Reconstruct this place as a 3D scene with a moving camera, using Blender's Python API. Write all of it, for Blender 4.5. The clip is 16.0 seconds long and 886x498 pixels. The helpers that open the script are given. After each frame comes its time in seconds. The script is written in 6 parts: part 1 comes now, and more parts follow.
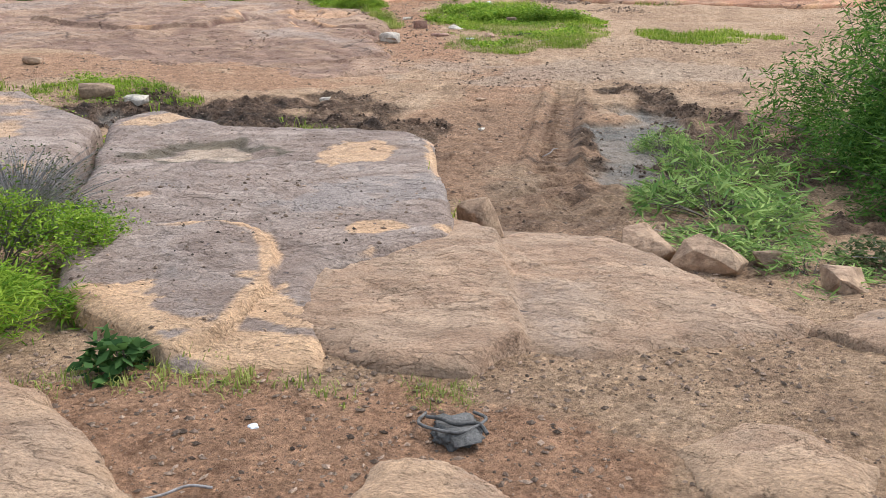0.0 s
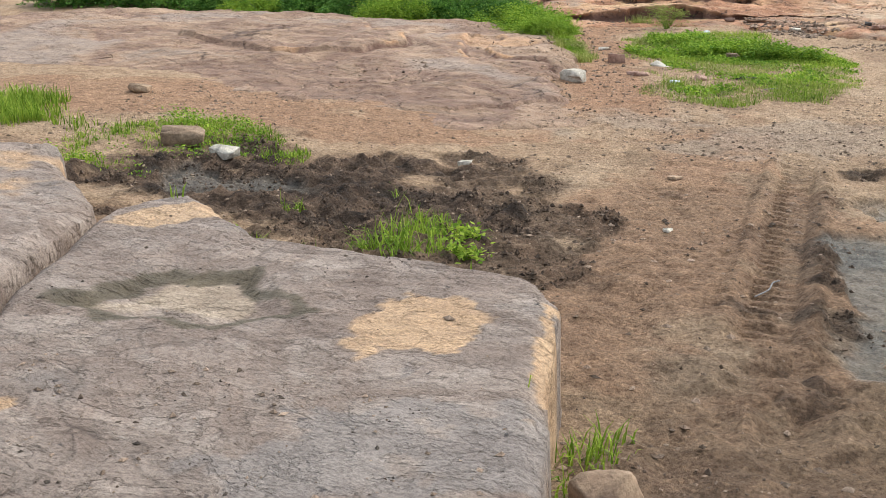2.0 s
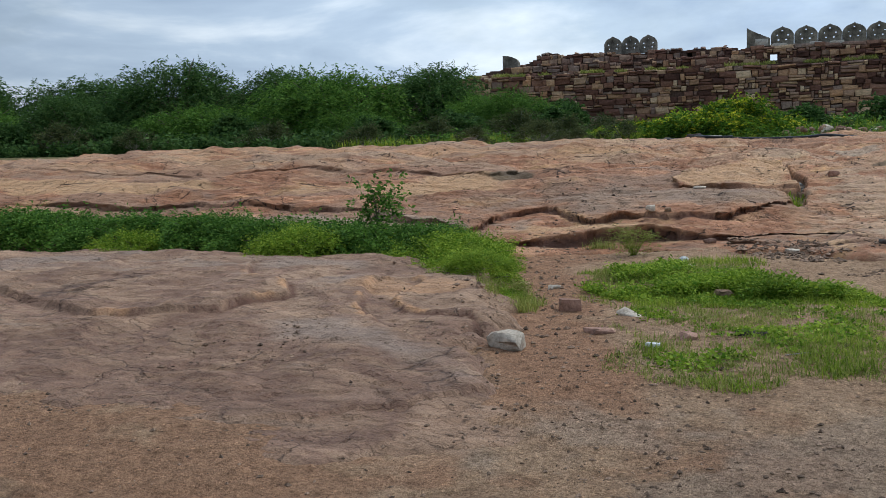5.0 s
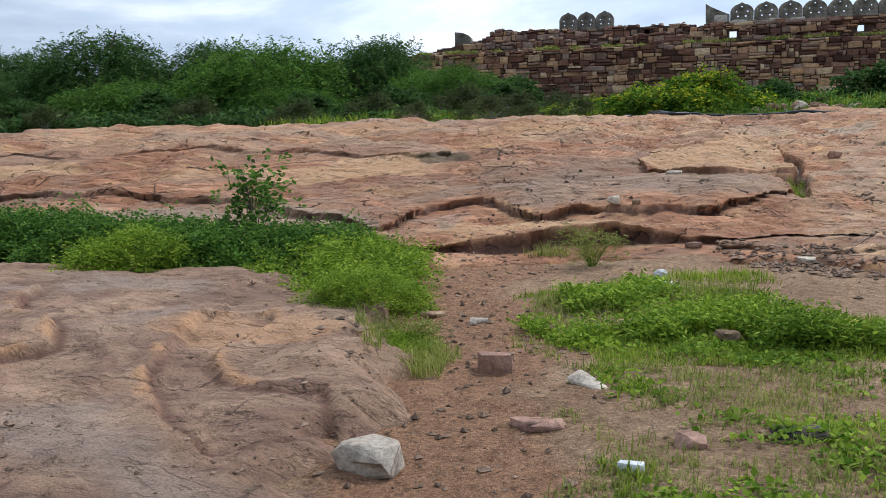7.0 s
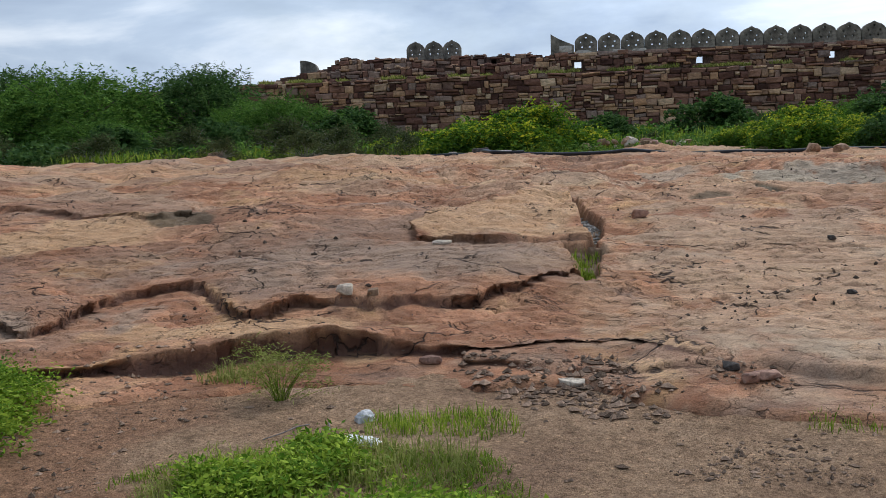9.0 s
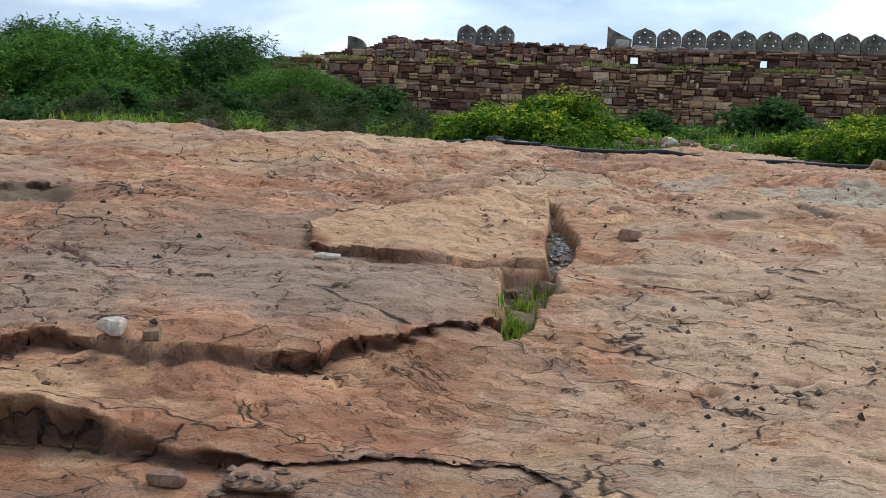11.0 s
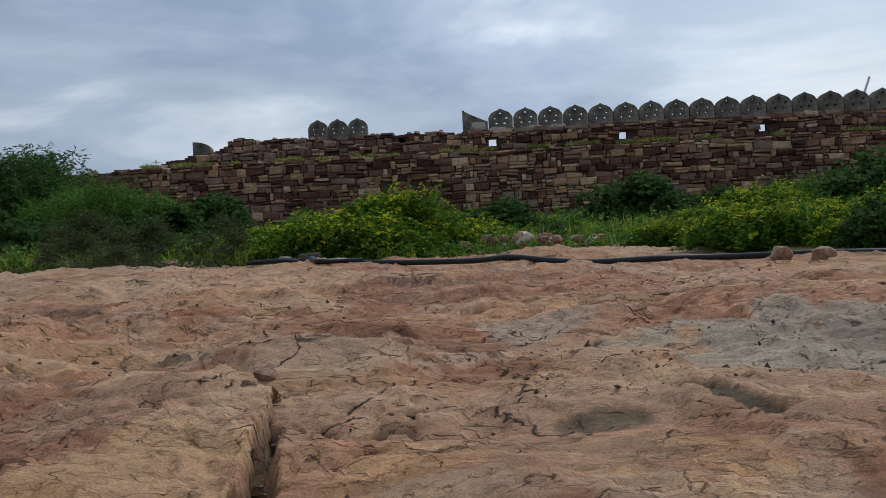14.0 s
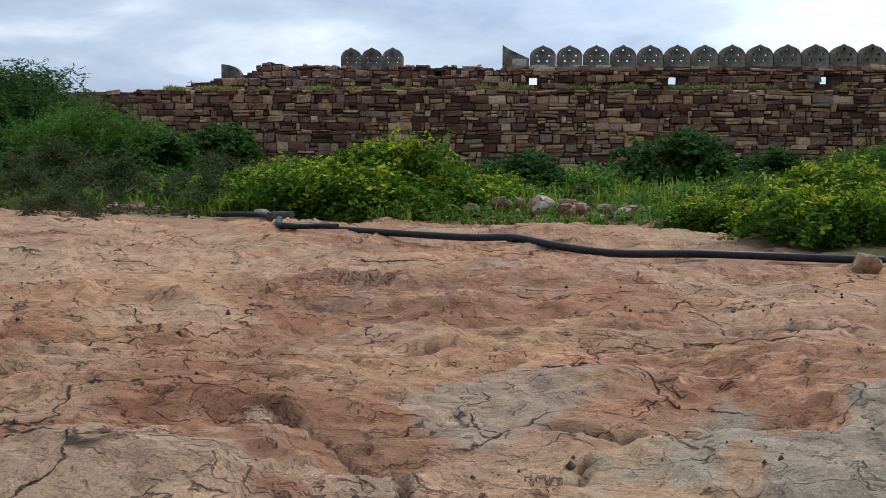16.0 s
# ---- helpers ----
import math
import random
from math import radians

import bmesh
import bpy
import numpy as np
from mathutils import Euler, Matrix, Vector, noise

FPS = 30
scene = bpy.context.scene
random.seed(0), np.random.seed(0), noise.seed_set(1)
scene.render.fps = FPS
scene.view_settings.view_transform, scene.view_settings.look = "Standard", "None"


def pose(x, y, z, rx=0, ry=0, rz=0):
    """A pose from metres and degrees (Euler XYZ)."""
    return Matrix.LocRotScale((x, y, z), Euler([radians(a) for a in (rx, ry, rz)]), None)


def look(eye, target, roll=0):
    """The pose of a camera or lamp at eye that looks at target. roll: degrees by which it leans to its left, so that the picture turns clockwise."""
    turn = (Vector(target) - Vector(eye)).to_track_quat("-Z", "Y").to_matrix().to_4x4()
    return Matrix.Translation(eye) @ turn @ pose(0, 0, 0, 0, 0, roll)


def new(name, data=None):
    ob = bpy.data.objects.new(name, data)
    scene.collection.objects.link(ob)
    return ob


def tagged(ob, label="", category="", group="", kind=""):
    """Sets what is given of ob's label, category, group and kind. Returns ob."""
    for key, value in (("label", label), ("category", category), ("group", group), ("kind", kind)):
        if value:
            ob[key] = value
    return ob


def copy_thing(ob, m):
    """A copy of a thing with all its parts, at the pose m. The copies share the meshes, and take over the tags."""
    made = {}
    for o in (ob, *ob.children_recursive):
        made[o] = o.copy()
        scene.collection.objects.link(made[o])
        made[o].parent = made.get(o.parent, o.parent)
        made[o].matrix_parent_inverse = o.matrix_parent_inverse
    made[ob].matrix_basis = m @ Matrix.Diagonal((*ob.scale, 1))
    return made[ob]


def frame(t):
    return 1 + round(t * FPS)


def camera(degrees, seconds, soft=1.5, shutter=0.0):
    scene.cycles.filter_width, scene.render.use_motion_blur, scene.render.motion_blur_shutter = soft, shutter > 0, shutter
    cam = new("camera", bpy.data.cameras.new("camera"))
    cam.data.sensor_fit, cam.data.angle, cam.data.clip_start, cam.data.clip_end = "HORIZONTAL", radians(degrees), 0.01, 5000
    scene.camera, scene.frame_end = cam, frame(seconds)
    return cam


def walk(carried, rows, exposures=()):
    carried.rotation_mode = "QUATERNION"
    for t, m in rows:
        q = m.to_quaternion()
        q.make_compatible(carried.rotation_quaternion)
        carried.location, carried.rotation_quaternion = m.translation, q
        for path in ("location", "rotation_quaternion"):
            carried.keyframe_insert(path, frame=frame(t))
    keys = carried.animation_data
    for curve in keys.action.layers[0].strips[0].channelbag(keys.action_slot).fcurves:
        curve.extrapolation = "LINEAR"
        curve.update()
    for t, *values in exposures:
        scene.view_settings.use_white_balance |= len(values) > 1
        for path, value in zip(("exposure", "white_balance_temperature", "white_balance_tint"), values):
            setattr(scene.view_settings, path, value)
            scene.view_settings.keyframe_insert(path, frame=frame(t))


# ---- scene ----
cam = camera(48.22, 16.0, 0.6)
PATH = [
    (0, (-0.058, -0.009, 1.385), (-0.292, 1.878, 0.764), -0.5),
    (0.5, (-0.007, 0.550, 1.318), (-0.245, 2.437, 0.702), 6.2),
    (1, (-0.069, 1.193, 1.296), (-0.439, 3.058, 0.674), 8.2),
    (1.5, (-0.121, 1.863, 1.347), (-0.567, 3.723, 0.761), 4.1),
    (2, (-0.143, 2.465, 1.376), (-0.773, 4.266, 0.776), 0.6),
    (2.5, (-0.213, 3.048, 1.358), (-0.894, 4.818, 0.724), 0.4),
    (3, (-0.225, 3.571, 1.411), (-0.899, 5.329, 0.736), 0.2),
    (3.5, (-0.179, 3.943, 1.512), (-0.857, 5.743, 0.964), -0.4),
    (4, (-0.337, 4.409, 1.443), (-1.008, 6.284, 1.259), -0.8),
    (4.2, (-0.369, 4.634, 1.424), (-1.010, 6.517, 1.216), -0.8),
    (6.3, (-0.927, 7.888, 1.310), (-1.517, 9.793, 1.156), -1.6),
    (6.5, (-0.950, 8.210, 1.317), (-1.535, 10.116, 1.160), -1.7),
    (7, (-0.958, 8.868, 1.297), (-1.483, 10.784, 1.068), -1.3),
    (7.5, (-1.013, 9.640, 1.286), (-1.413, 11.584, 1.039), -5.3),
    (8, (-0.790, 10.394, 1.364), (-1.087, 12.362, 1.174), -5.5),
    (8.5, (-0.513, 10.959, 1.444), (-0.782, 12.932, 1.254), -5.2),
    (9, (-0.179, 11.591, 1.585), (-0.439, 13.566, 1.403), -1.6),
    (9.5, (0.130, 12.138, 1.571), (-0.115, 14.114, 1.385), 1.2),
    (10, (0.271, 12.934, 1.537), (0.013, 14.909, 1.358), 5.9),
    (10.2, (0.337, 13.278, 1.545), (0.068, 15.250, 1.352), 5.5),
    (12.3, (0.612, 16.630, 1.567), (0.173, 18.569, 1.352), -0.3),
    (12.5, (0.646, 16.945, 1.637), (0.249, 18.890, 1.400), -1.2),
    (13, (0.788, 17.668, 1.805), (0.469, 19.638, 1.675), -1.7),
    (13.5, (0.869, 18.348, 1.924), (0.626, 20.333, 1.919), -3.1),
    (14, (1.057, 19.095, 2.018), (0.929, 21.091, 1.992), -2.7),
    (14.5, (1.146, 19.811, 2.052), (1.049, 21.808, 1.996), -0.3),
    (15, (1.271, 20.665, 2.237), (1.180, 22.663, 2.223), 0.9),
    (15.5, (1.484, 21.418, 2.294), (1.391, 23.415, 2.246), -1.0),
    (16, (1.502, 22.181, 2.450), (1.294, 24.164, 2.292), 0.5),
]
walk(cam, [(t, look(e, g, r)) for t, e, g, r in PATH],
     [(0.0, 1.12, 6600, 10), (0.5, 0.98, 6600, 10), (1.0, 1.18, 6600, 7), (2.0, 1.1, 6700, 5), (3.0, 1.17, 6750, 3), (3.6, 1.3, 6450, 2), (4.0, 0.85, 6100, 1), (4.4, 0.4, 6200, 3), (6.3, 0.02, 6500, 10), (6.6, 0.12, 6500, 10), (7.0, 0.5, 6500, 10), (7.5, 0.8, 6350, 8), (8.0, 0.27, 6500, 10), (9.0, 0.15, 6500, 10), (10.0, 0.18, 6500, 10), (12.3, 0.8, 6050, 0), (12.6, 0.75, 6050, 0), (13.0, 0.18, 6150, 3), (13.5, -0.3, 6400, 8), (14.0, -0.3, 6500, 10), (14.5, 0.15, 6500, 10), (15.0, -0.45, 6250, 6), (15.5, 0.15, 6500, 10), (16.0, 0.2, 6500, 10)])

# ---- world, sun ----
world = bpy.data.worlds.new("overcast_sky")
scene.world = world
world.use_nodes = True
wt = world.node_tree
wt.nodes.clear()


def wnode(kind, **values):
    n = wt.nodes.new(kind)
    for key, value in values.items():
        n.inputs[key].default_value = value
    return n


SUN_UP, SUN_TURN = radians(52), radians(35)
sky = wt.nodes.new("ShaderNodeTexSky")
sky.sky_type, sky.sun_disc = "NISHITA", False
sky.sun_elevation, sky.sun_rotation = SUN_UP, SUN_TURN
sky.air_density, sky.dust_density = 1.0, 2.0
sky_level = wt.nodes.new("ShaderNodeVectorMath")
sky_level.operation = "SCALE"
sky_level.inputs["Scale"].default_value = 0.10
wt.links.new(sky.outputs["Color"], sky_level.inputs[0])
coords = wt.nodes.new("ShaderNodeTexCoord")
stretch = wt.nodes.new("ShaderNodeMapping")
stretch.inputs["Scale"].default_value = (1.0, 1.0, 3.2)
stretch.inputs["Location"].default_value = (0.35, 0.1, 0.2)
wt.links.new(coords.outputs["Generated"], stretch.inputs["Vector"])
cloud = wnode("ShaderNodeTexNoise", Scale=2.6, Detail=7.0, Roughness=0.56, Distortion=0.35)
wt.links.new(stretch.outputs["Vector"], cloud.inputs["Vector"])
shade = wnode("ShaderNodeValToRGB")
ramp = shade.color_ramp
ramp.elements[0].position, ramp.elements[0].color = 0.36, (0.36, 0.47, 0.66, 1)
ramp.elements[1].position, ramp.elements[1].color = 0.68, (1.12, 1.2, 1.3, 1)
mid = ramp.elements.new(0.52)
mid.color = (0.57, 0.70, 0.89, 1)
wt.links.new(cloud.outputs["Fac"], shade.inputs["Fac"])
cover = wnode("ShaderNodeMix")
cover.data_type = "RGBA"
breaks = wnode("ShaderNodeTexNoise", Scale=1.7, Detail=6.0, Roughness=0.6, Distortion=0.4)
wt.links.new(stretch.outputs["Vector"], breaks.inputs["Vector"])
veil = wnode("ShaderNodeMapRange")
for key, value in (("From Min", 0.36), ("From Max", 0.56), ("To Min", 0.38), ("To Max", 0.92)):
    veil.inputs[key].default_value = value
wt.links.new(breaks.outputs["Fac"], veil.inputs["Value"])
wt.links.new(veil.outputs["Result"], cover.inputs["Factor"])
wt.links.new(sky_level.outputs["Vector"], cover.inputs["A"])
wt.links.new(shade.outputs["Color"], cover.inputs["B"])
way_to_sun = Vector((math.sin(SUN_TURN) * math.cos(SUN_UP), math.cos(SUN_TURN) * math.cos(SUN_UP), math.sin(SUN_UP)))
facing = wt.nodes.new("ShaderNodeVectorMath")
facing.operation = "DOT_PRODUCT"
facing.inputs[1].default_value = way_to_sun
wt.links.new(coords.outputs["Generated"], facing.inputs[0])
glare = wnode("ShaderNodeMapRange")
for key, value in (("From Min", 0.2), ("From Max", 0.95), ("To Min", 0.68), ("To Max", 1.45)):
    glare.inputs[key].default_value = value
wt.links.new(facing.outputs["Value"], glare.inputs["Value"])
veiled = wt.nodes.new("ShaderNodeVectorMath")
veiled.operation = "SCALE"
wt.links.new(cover.outputs["Result"], veiled.inputs[0])
wt.links.new(glare.outputs["Result"], veiled.inputs["Scale"])
back = wnode("ShaderNodeBackground", Strength=0.95)
wt.links.new(veiled.outputs["Vector"], back.inputs["Color"])
wout = wt.nodes.new("ShaderNodeOutputWorld")
wt.links.new(back.outputs["Background"], wout.inputs["Surface"])

sun_data = bpy.data.lights.new("sun", "SUN")
sun_data.energy, sun_data.angle, sun_data.color = 1.4, radians(14), (1.0, 0.96, 0.9)
sun = new("sun", sun_data)
sun.matrix_world = look(way_to_sun * 60, (0, 0, 0))


# ---- materials ----
def material(name, rough=0.9, spec=0.25):
    m = bpy.data.materials.new(name)
    m.use_nodes = True
    b = m.node_tree.nodes["Principled BSDF"]
    b.inputs["Roughness"].default_value = rough
    b.inputs["Specular IOR Level"].default_value = spec
    return m, m.node_tree, b


def noise_node(nt, scale, detail=4.0, rough=0.55, squeeze=(1, 1, 1), distort=0.0):
    tc = nt.nodes.new("ShaderNodeTexCoord")
    mp = nt.nodes.new("ShaderNodeMapping")
    mp.inputs["Scale"].default_value = squeeze
    n = nt.nodes.new("ShaderNodeTexNoise")
    n.inputs["Scale"].default_value, n.inputs["Detail"].default_value = scale, detail
    n.inputs["Roughness"].default_value, n.inputs["Distortion"].default_value = rough, distort
    nt.links.new(tc.outputs["Object"], mp.inputs["Vector"])
    nt.links.new(mp.outputs["Vector"], n.inputs["Vector"])
    return n.outputs["Fac"]


def ramp_node(nt, fac, stops):
    r = nt.nodes.new("ShaderNodeValToRGB")
    e = r.color_ramp.elements
    e[0].position, e[0].color = stops[0][0], (*stops[0][1], 1)
    e[1].position, e[1].color = stops[-1][0], (*stops[-1][1], 1)
    for p, c in stops[1:-1]:
        e.new(p).color = (*c, 1)
    nt.links.new(fac, r.inputs["Fac"])
    return r.outputs["Color"]


def grey_ramp(nt, fac, lo, hi, a=0.0, b=1.0):
    return ramp_node(nt, fac, [(lo, (a, a, a)), (hi, (b, b, b))])


def blend(nt, fac, a, b, mode="MIX"):
    n = nt.nodes.new("ShaderNodeMix")
    n.data_type, n.blend_type = "RGBA", mode
    for socket, v in ((n.inputs["Factor"], fac), (n.inputs["A"], a), (n.inputs["B"], b)):
        if isinstance(v, tuple):
            socket.default_value = (*v, 1)
        elif isinstance(v, float):
            socket.default_value = v
        else:
            nt.links.new(v, socket)
    return n.outputs["Result"]


def attribute(nt, name):
    n = nt.nodes.new("ShaderNodeAttribute")
    n.attribute_name = name
    return n.outputs["Fac"]


def product(nt, a, b, op="MULTIPLY"):
    n = nt.nodes.new("ShaderNodeMath")
    n.operation, n.use_clamp = op, True
    for socket, v in ((n.inputs[0], a), (n.inputs[1], b)):
        if isinstance(v, float):
            socket.default_value = v
        else:
            nt.links.new(v, socket)
    return n.outputs["Value"]


def relief(nt, b, height, strength, distance, onto=None):
    n = nt.nodes.new("ShaderNodeBump")
    n.inputs["Strength"].default_value, n.inputs["Distance"].default_value = strength, distance
    nt.links.new(height, n.inputs["Height"])
    if onto is not None:
        nt.links.new(onto, n.inputs["Normal"])
    nt.links.new(n.outputs["Normal"], b.inputs["Normal"])
    return n.outputs["Normal"]


def mapped(nt, v, a, b, c, d):
    n = nt.nodes.new("ShaderNodeMapRange")
    n.interpolation_type = "SMOOTHSTEP"
    nt.links.new(v, n.inputs["Value"])
    for key, value in (("From Min", a), ("From Max", b), ("To Min", c), ("To Max", d)):
        n.inputs[key].default_value = value
    return n.outputs["Result"]


def maths(nt, op, a, b=0.0):
    n = nt.nodes.new("ShaderNodeMath")
    n.operation = op
    for socket, v in ((n.inputs[0], a), (n.inputs[1], b)):
        if isinstance(v, float):
            socket.default_value = v
        else:
            nt.links.new(v, socket)
    return n.outputs["Value"]


def terraces(nt, scale, steps, squeeze=(1, 1, 1), distort=0.6, detail=6.0):
    """Stepped layers: a height, a random value for each layer and the broken lip between two layers."""
    f = maths(nt, "MULTIPLY", noise_node(nt, scale, detail, 0.6, squeeze, distort), float(steps))
    k = maths(nt, "FLOOR", f)
    h = maths(nt, "ADD", k, mapped(nt, maths(nt, "FRACT", f), 0.0, 0.16, 0.0, 1.0))
    w = nt.nodes.new("ShaderNodeTexWhiteNoise")
    w.noise_dimensions = "1D"
    nt.links.new(k, w.inputs["W"])
    fract = maths(nt, "FRACT", f)
    return h, w.outputs["Value"], mapped(nt, fract, 0.0, 0.16, 1.0, 0.0)


def crack_lines(nt, scale, width, squeeze=(1, 1, 1), gate=(0.5, 0.58)):
    n = noise_node(nt, scale, 7.0, 0.62, squeeze, 0.8)
    line = mapped(nt, maths(nt, "ABSOLUTE", maths(nt, "SUBTRACT", n, 0.5)), 0.0, width, 1.0, 0.0)
    return product(nt, line, mapped(nt, noise_node(nt, scale * 0.8, 3.0), gate[0], gate[1], 0.0, 1.0))


def plates(nt, scale, squeeze, width, gate):
    """Angular slabs: a random value for each slab and the open joints between some of them."""
    tc = nt.nodes.new("ShaderNodeTexCoord")
    mp = nt.nodes.new("ShaderNodeMapping")
    mp.inputs["Scale"].default_value = squeeze
    nt.links.new(tc.outputs["Object"], mp.inputs["Vector"])
    warp = nt.nodes.new("ShaderNodeTexNoise")
    warp.inputs["Scale"].default_value, warp.inputs["Detail"].default_value = scale * 1.8, 6.0
    nt.links.new(mp.outputs["Vector"], warp.inputs["Vector"])
    shift = nt.nodes.new("ShaderNodeVectorMath")
    shift.operation = "MULTIPLY_ADD"
    shift.inputs[1].default_value = (0.9 / scale, 0.9 / scale, 0.0)
    nt.links.new(warp.outputs["Color"], shift.inputs[0])
    nt.links.new(mp.outputs["Vector"], shift.inputs[2])
    cell = nt.nodes.new("ShaderNodeTexVoronoi")
    rim = nt.nodes.new("ShaderNodeTexVoronoi")
    rim.feature = "DISTANCE_TO_EDGE"
    for n in (cell, rim):
        n.inputs["Scale"].default_value = scale
        nt.links.new(shift.outputs["Vector"], n.inputs["Vector"])
    some = nt.nodes.new("ShaderNodeSeparateColor")
    nt.links.new(cell.outputs["Color"], some.inputs["Color"])
    line = mapped(nt, rim.outputs["Distance"], 0.0, width, 1.0, 0.0)
    return some.outputs["Red"], product(nt, line, mapped(nt, noise_node(nt, scale * 0.9, 4.0, 0.6), gate[0], gate[1], 0.0, 1.0))


def rock_material(name, pink, tan, grey, pale, spread=0.55, layer=1.1, rust=(0.30, 0.13, 0.075), split=0.85, cool=None, veins=True):
    m, nt, b = material(name, 0.82, 0.3)
    big = noise_node(nt, spread, 6, 0.62, (1, 1.3, 1), 0.8)
    high = (tan, pale) if veins else (tuple(c * 1.1 for c in pink), tuple(c * 1.2 for c in pink))
    col = ramp_node(nt, big, [(0.30, grey), (0.42, pink), (0.5, rust), (0.57, pink), (0.64, high[0]), (0.74, high[1])])
    lips = 0.38 * split
    slab, joint = plates(nt, 0.75, (1, 1.5, 1), 0.012, (0.46, 0.54))
    chip, chip_joint = plates(nt, 2.7, (1, 1.7, 1), 0.02, (0.5, 0.58))
    step, tint, lip = terraces(nt, layer, 9.0, (1, 1.9, 1), 0.4, 7.0)
    fine_step, fine_tint, fine_lip = terraces(nt, layer * 3.1, 7.0, (1, 2.1, 1), 0.3, 7.0)
    soft = 1.0 if veins else 0.55
    shade_of = lambda lo, hi: [(0.0, tuple(1 - soft * (1 - c) for c in lo)), (1.0, tuple(1 + soft * (c - 1) for c in hi))]
    col = blend(nt, 1.0, col, ramp_node(nt, tint, shade_of((0.80, 0.76, 0.74), (1.14, 1.14, 1.14))), "MULTIPLY")
    col = blend(nt, 1.0, col, ramp_node(nt, slab, shade_of((0.80, 0.76, 0.74), (1.14, 1.14, 1.13))), "MULTIPLY")
    col = blend(nt, 1.0, col, ramp_node(nt, chip, shade_of((0.87, 0.85, 0.84), (1.1, 1.1, 1.09))), "MULTIPLY")
    col = blend(nt, 1.0, col, ramp_node(nt, fine_tint, shade_of((0.88, 0.86, 0.85), (1.1, 1.1, 1.1))), "MULTIPLY")
    col = blend(nt, attribute(nt, "brown"), col, blend(nt, noise_node(nt, 2.6, 6, 0.65), (0.25, 0.15, 0.098), (0.38, 0.235, 0.155)))
    col = blend(nt, attribute(nt, "tan"), col, blend(nt, noise_node(nt, 2.3, 6, 0.6), tuple(c * k for c, k in zip(tan, (0.95, 0.86, 0.8))), tuple((p + q) / 2 for p, q in zip(tan, pale))))
    col = blend(nt, attribute(nt, "pale"), col, blend(nt, noise_node(nt, 1.6, 6, 0.65), tuple(c * 0.85 for c in pale), tuple(c * 1.1 for c in pale)))
    col = blend(nt, attribute(nt, "grey"), col, blend(nt, noise_node(nt, 3.1, 6, 0.65), cool or grey, tuple(c * 1.35 for c in cool or grey)))
    mid = noise_node(nt, 4.5, 8, 0.7, (1, 1.9, 1), 0.3)
    col = blend(nt, 1.0, col, ramp_node(nt, mid, [(0.3, (0.76, 0.73, 0.71)), (0.5, (1.0, 1.0, 1.0)), (0.7, (1.2, 1.19, 1.17))]), "MULTIPLY")
    fine = noise_node(nt, 70, 6, 0.75, (1, 1.5, 1))
    col = blend(nt, 1.0, col, ramp_node(nt, fine, [(0.32, (0.58, 0.55, 0.53)), (0.5, (1, 1, 1)), (0.68, (1.32, 1.31, 1.29))]), "MULTIPLY")
    # thin shadow lines under the broken lips of the thin layers, painted into colour
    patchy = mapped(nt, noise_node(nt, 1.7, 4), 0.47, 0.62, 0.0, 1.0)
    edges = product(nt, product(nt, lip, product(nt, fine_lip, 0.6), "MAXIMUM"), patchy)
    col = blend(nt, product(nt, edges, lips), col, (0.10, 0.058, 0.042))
    # ledge faces: maroon stone, darkened further to paint in shadow under the lip
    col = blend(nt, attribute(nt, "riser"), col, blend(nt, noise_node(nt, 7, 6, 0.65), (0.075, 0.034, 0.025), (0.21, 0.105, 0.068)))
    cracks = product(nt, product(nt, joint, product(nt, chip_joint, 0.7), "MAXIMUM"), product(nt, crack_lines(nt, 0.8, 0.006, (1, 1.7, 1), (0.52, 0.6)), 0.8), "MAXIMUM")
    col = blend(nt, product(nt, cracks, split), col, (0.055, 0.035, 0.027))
    spots = noise_node(nt, 19, 2, 0.5)
    col = blend(nt, grey_ramp(nt, spots, 0.72, 0.75, 0.0, 0.8), col, (0.07, 0.055, 0.05))
    wet = attribute(nt, "wet")
    col = blend(nt, wet, col, (0.095, 0.072, 0.04))
    nt.links.new(col, b.inputs["Base Color"])
    nt.links.new(blend(nt, wet, (0.82, 0.82, 0.82), (0.72, 0.72, 0.72)), b.inputs["Roughness"])
    n0 = relief(nt, b, slab, split, 0.02)
    n0 = relief(nt, b, chip, split, 0.013, n0)
    n0 = relief(nt, b, step, 1.0, 0.010, n0)
    n0 = relief(nt, b, fine_step, 1.0, 0.004, n0)
    n1 = relief(nt, b, mid, 0.8, 0.022, n0)
    n2 = relief(nt, b, maths(nt, "SUBTRACT", 1.0, cracks), split, 0.03, n1)
    relief(nt, b, fine, 1.0, 0.009, n2)
    return m


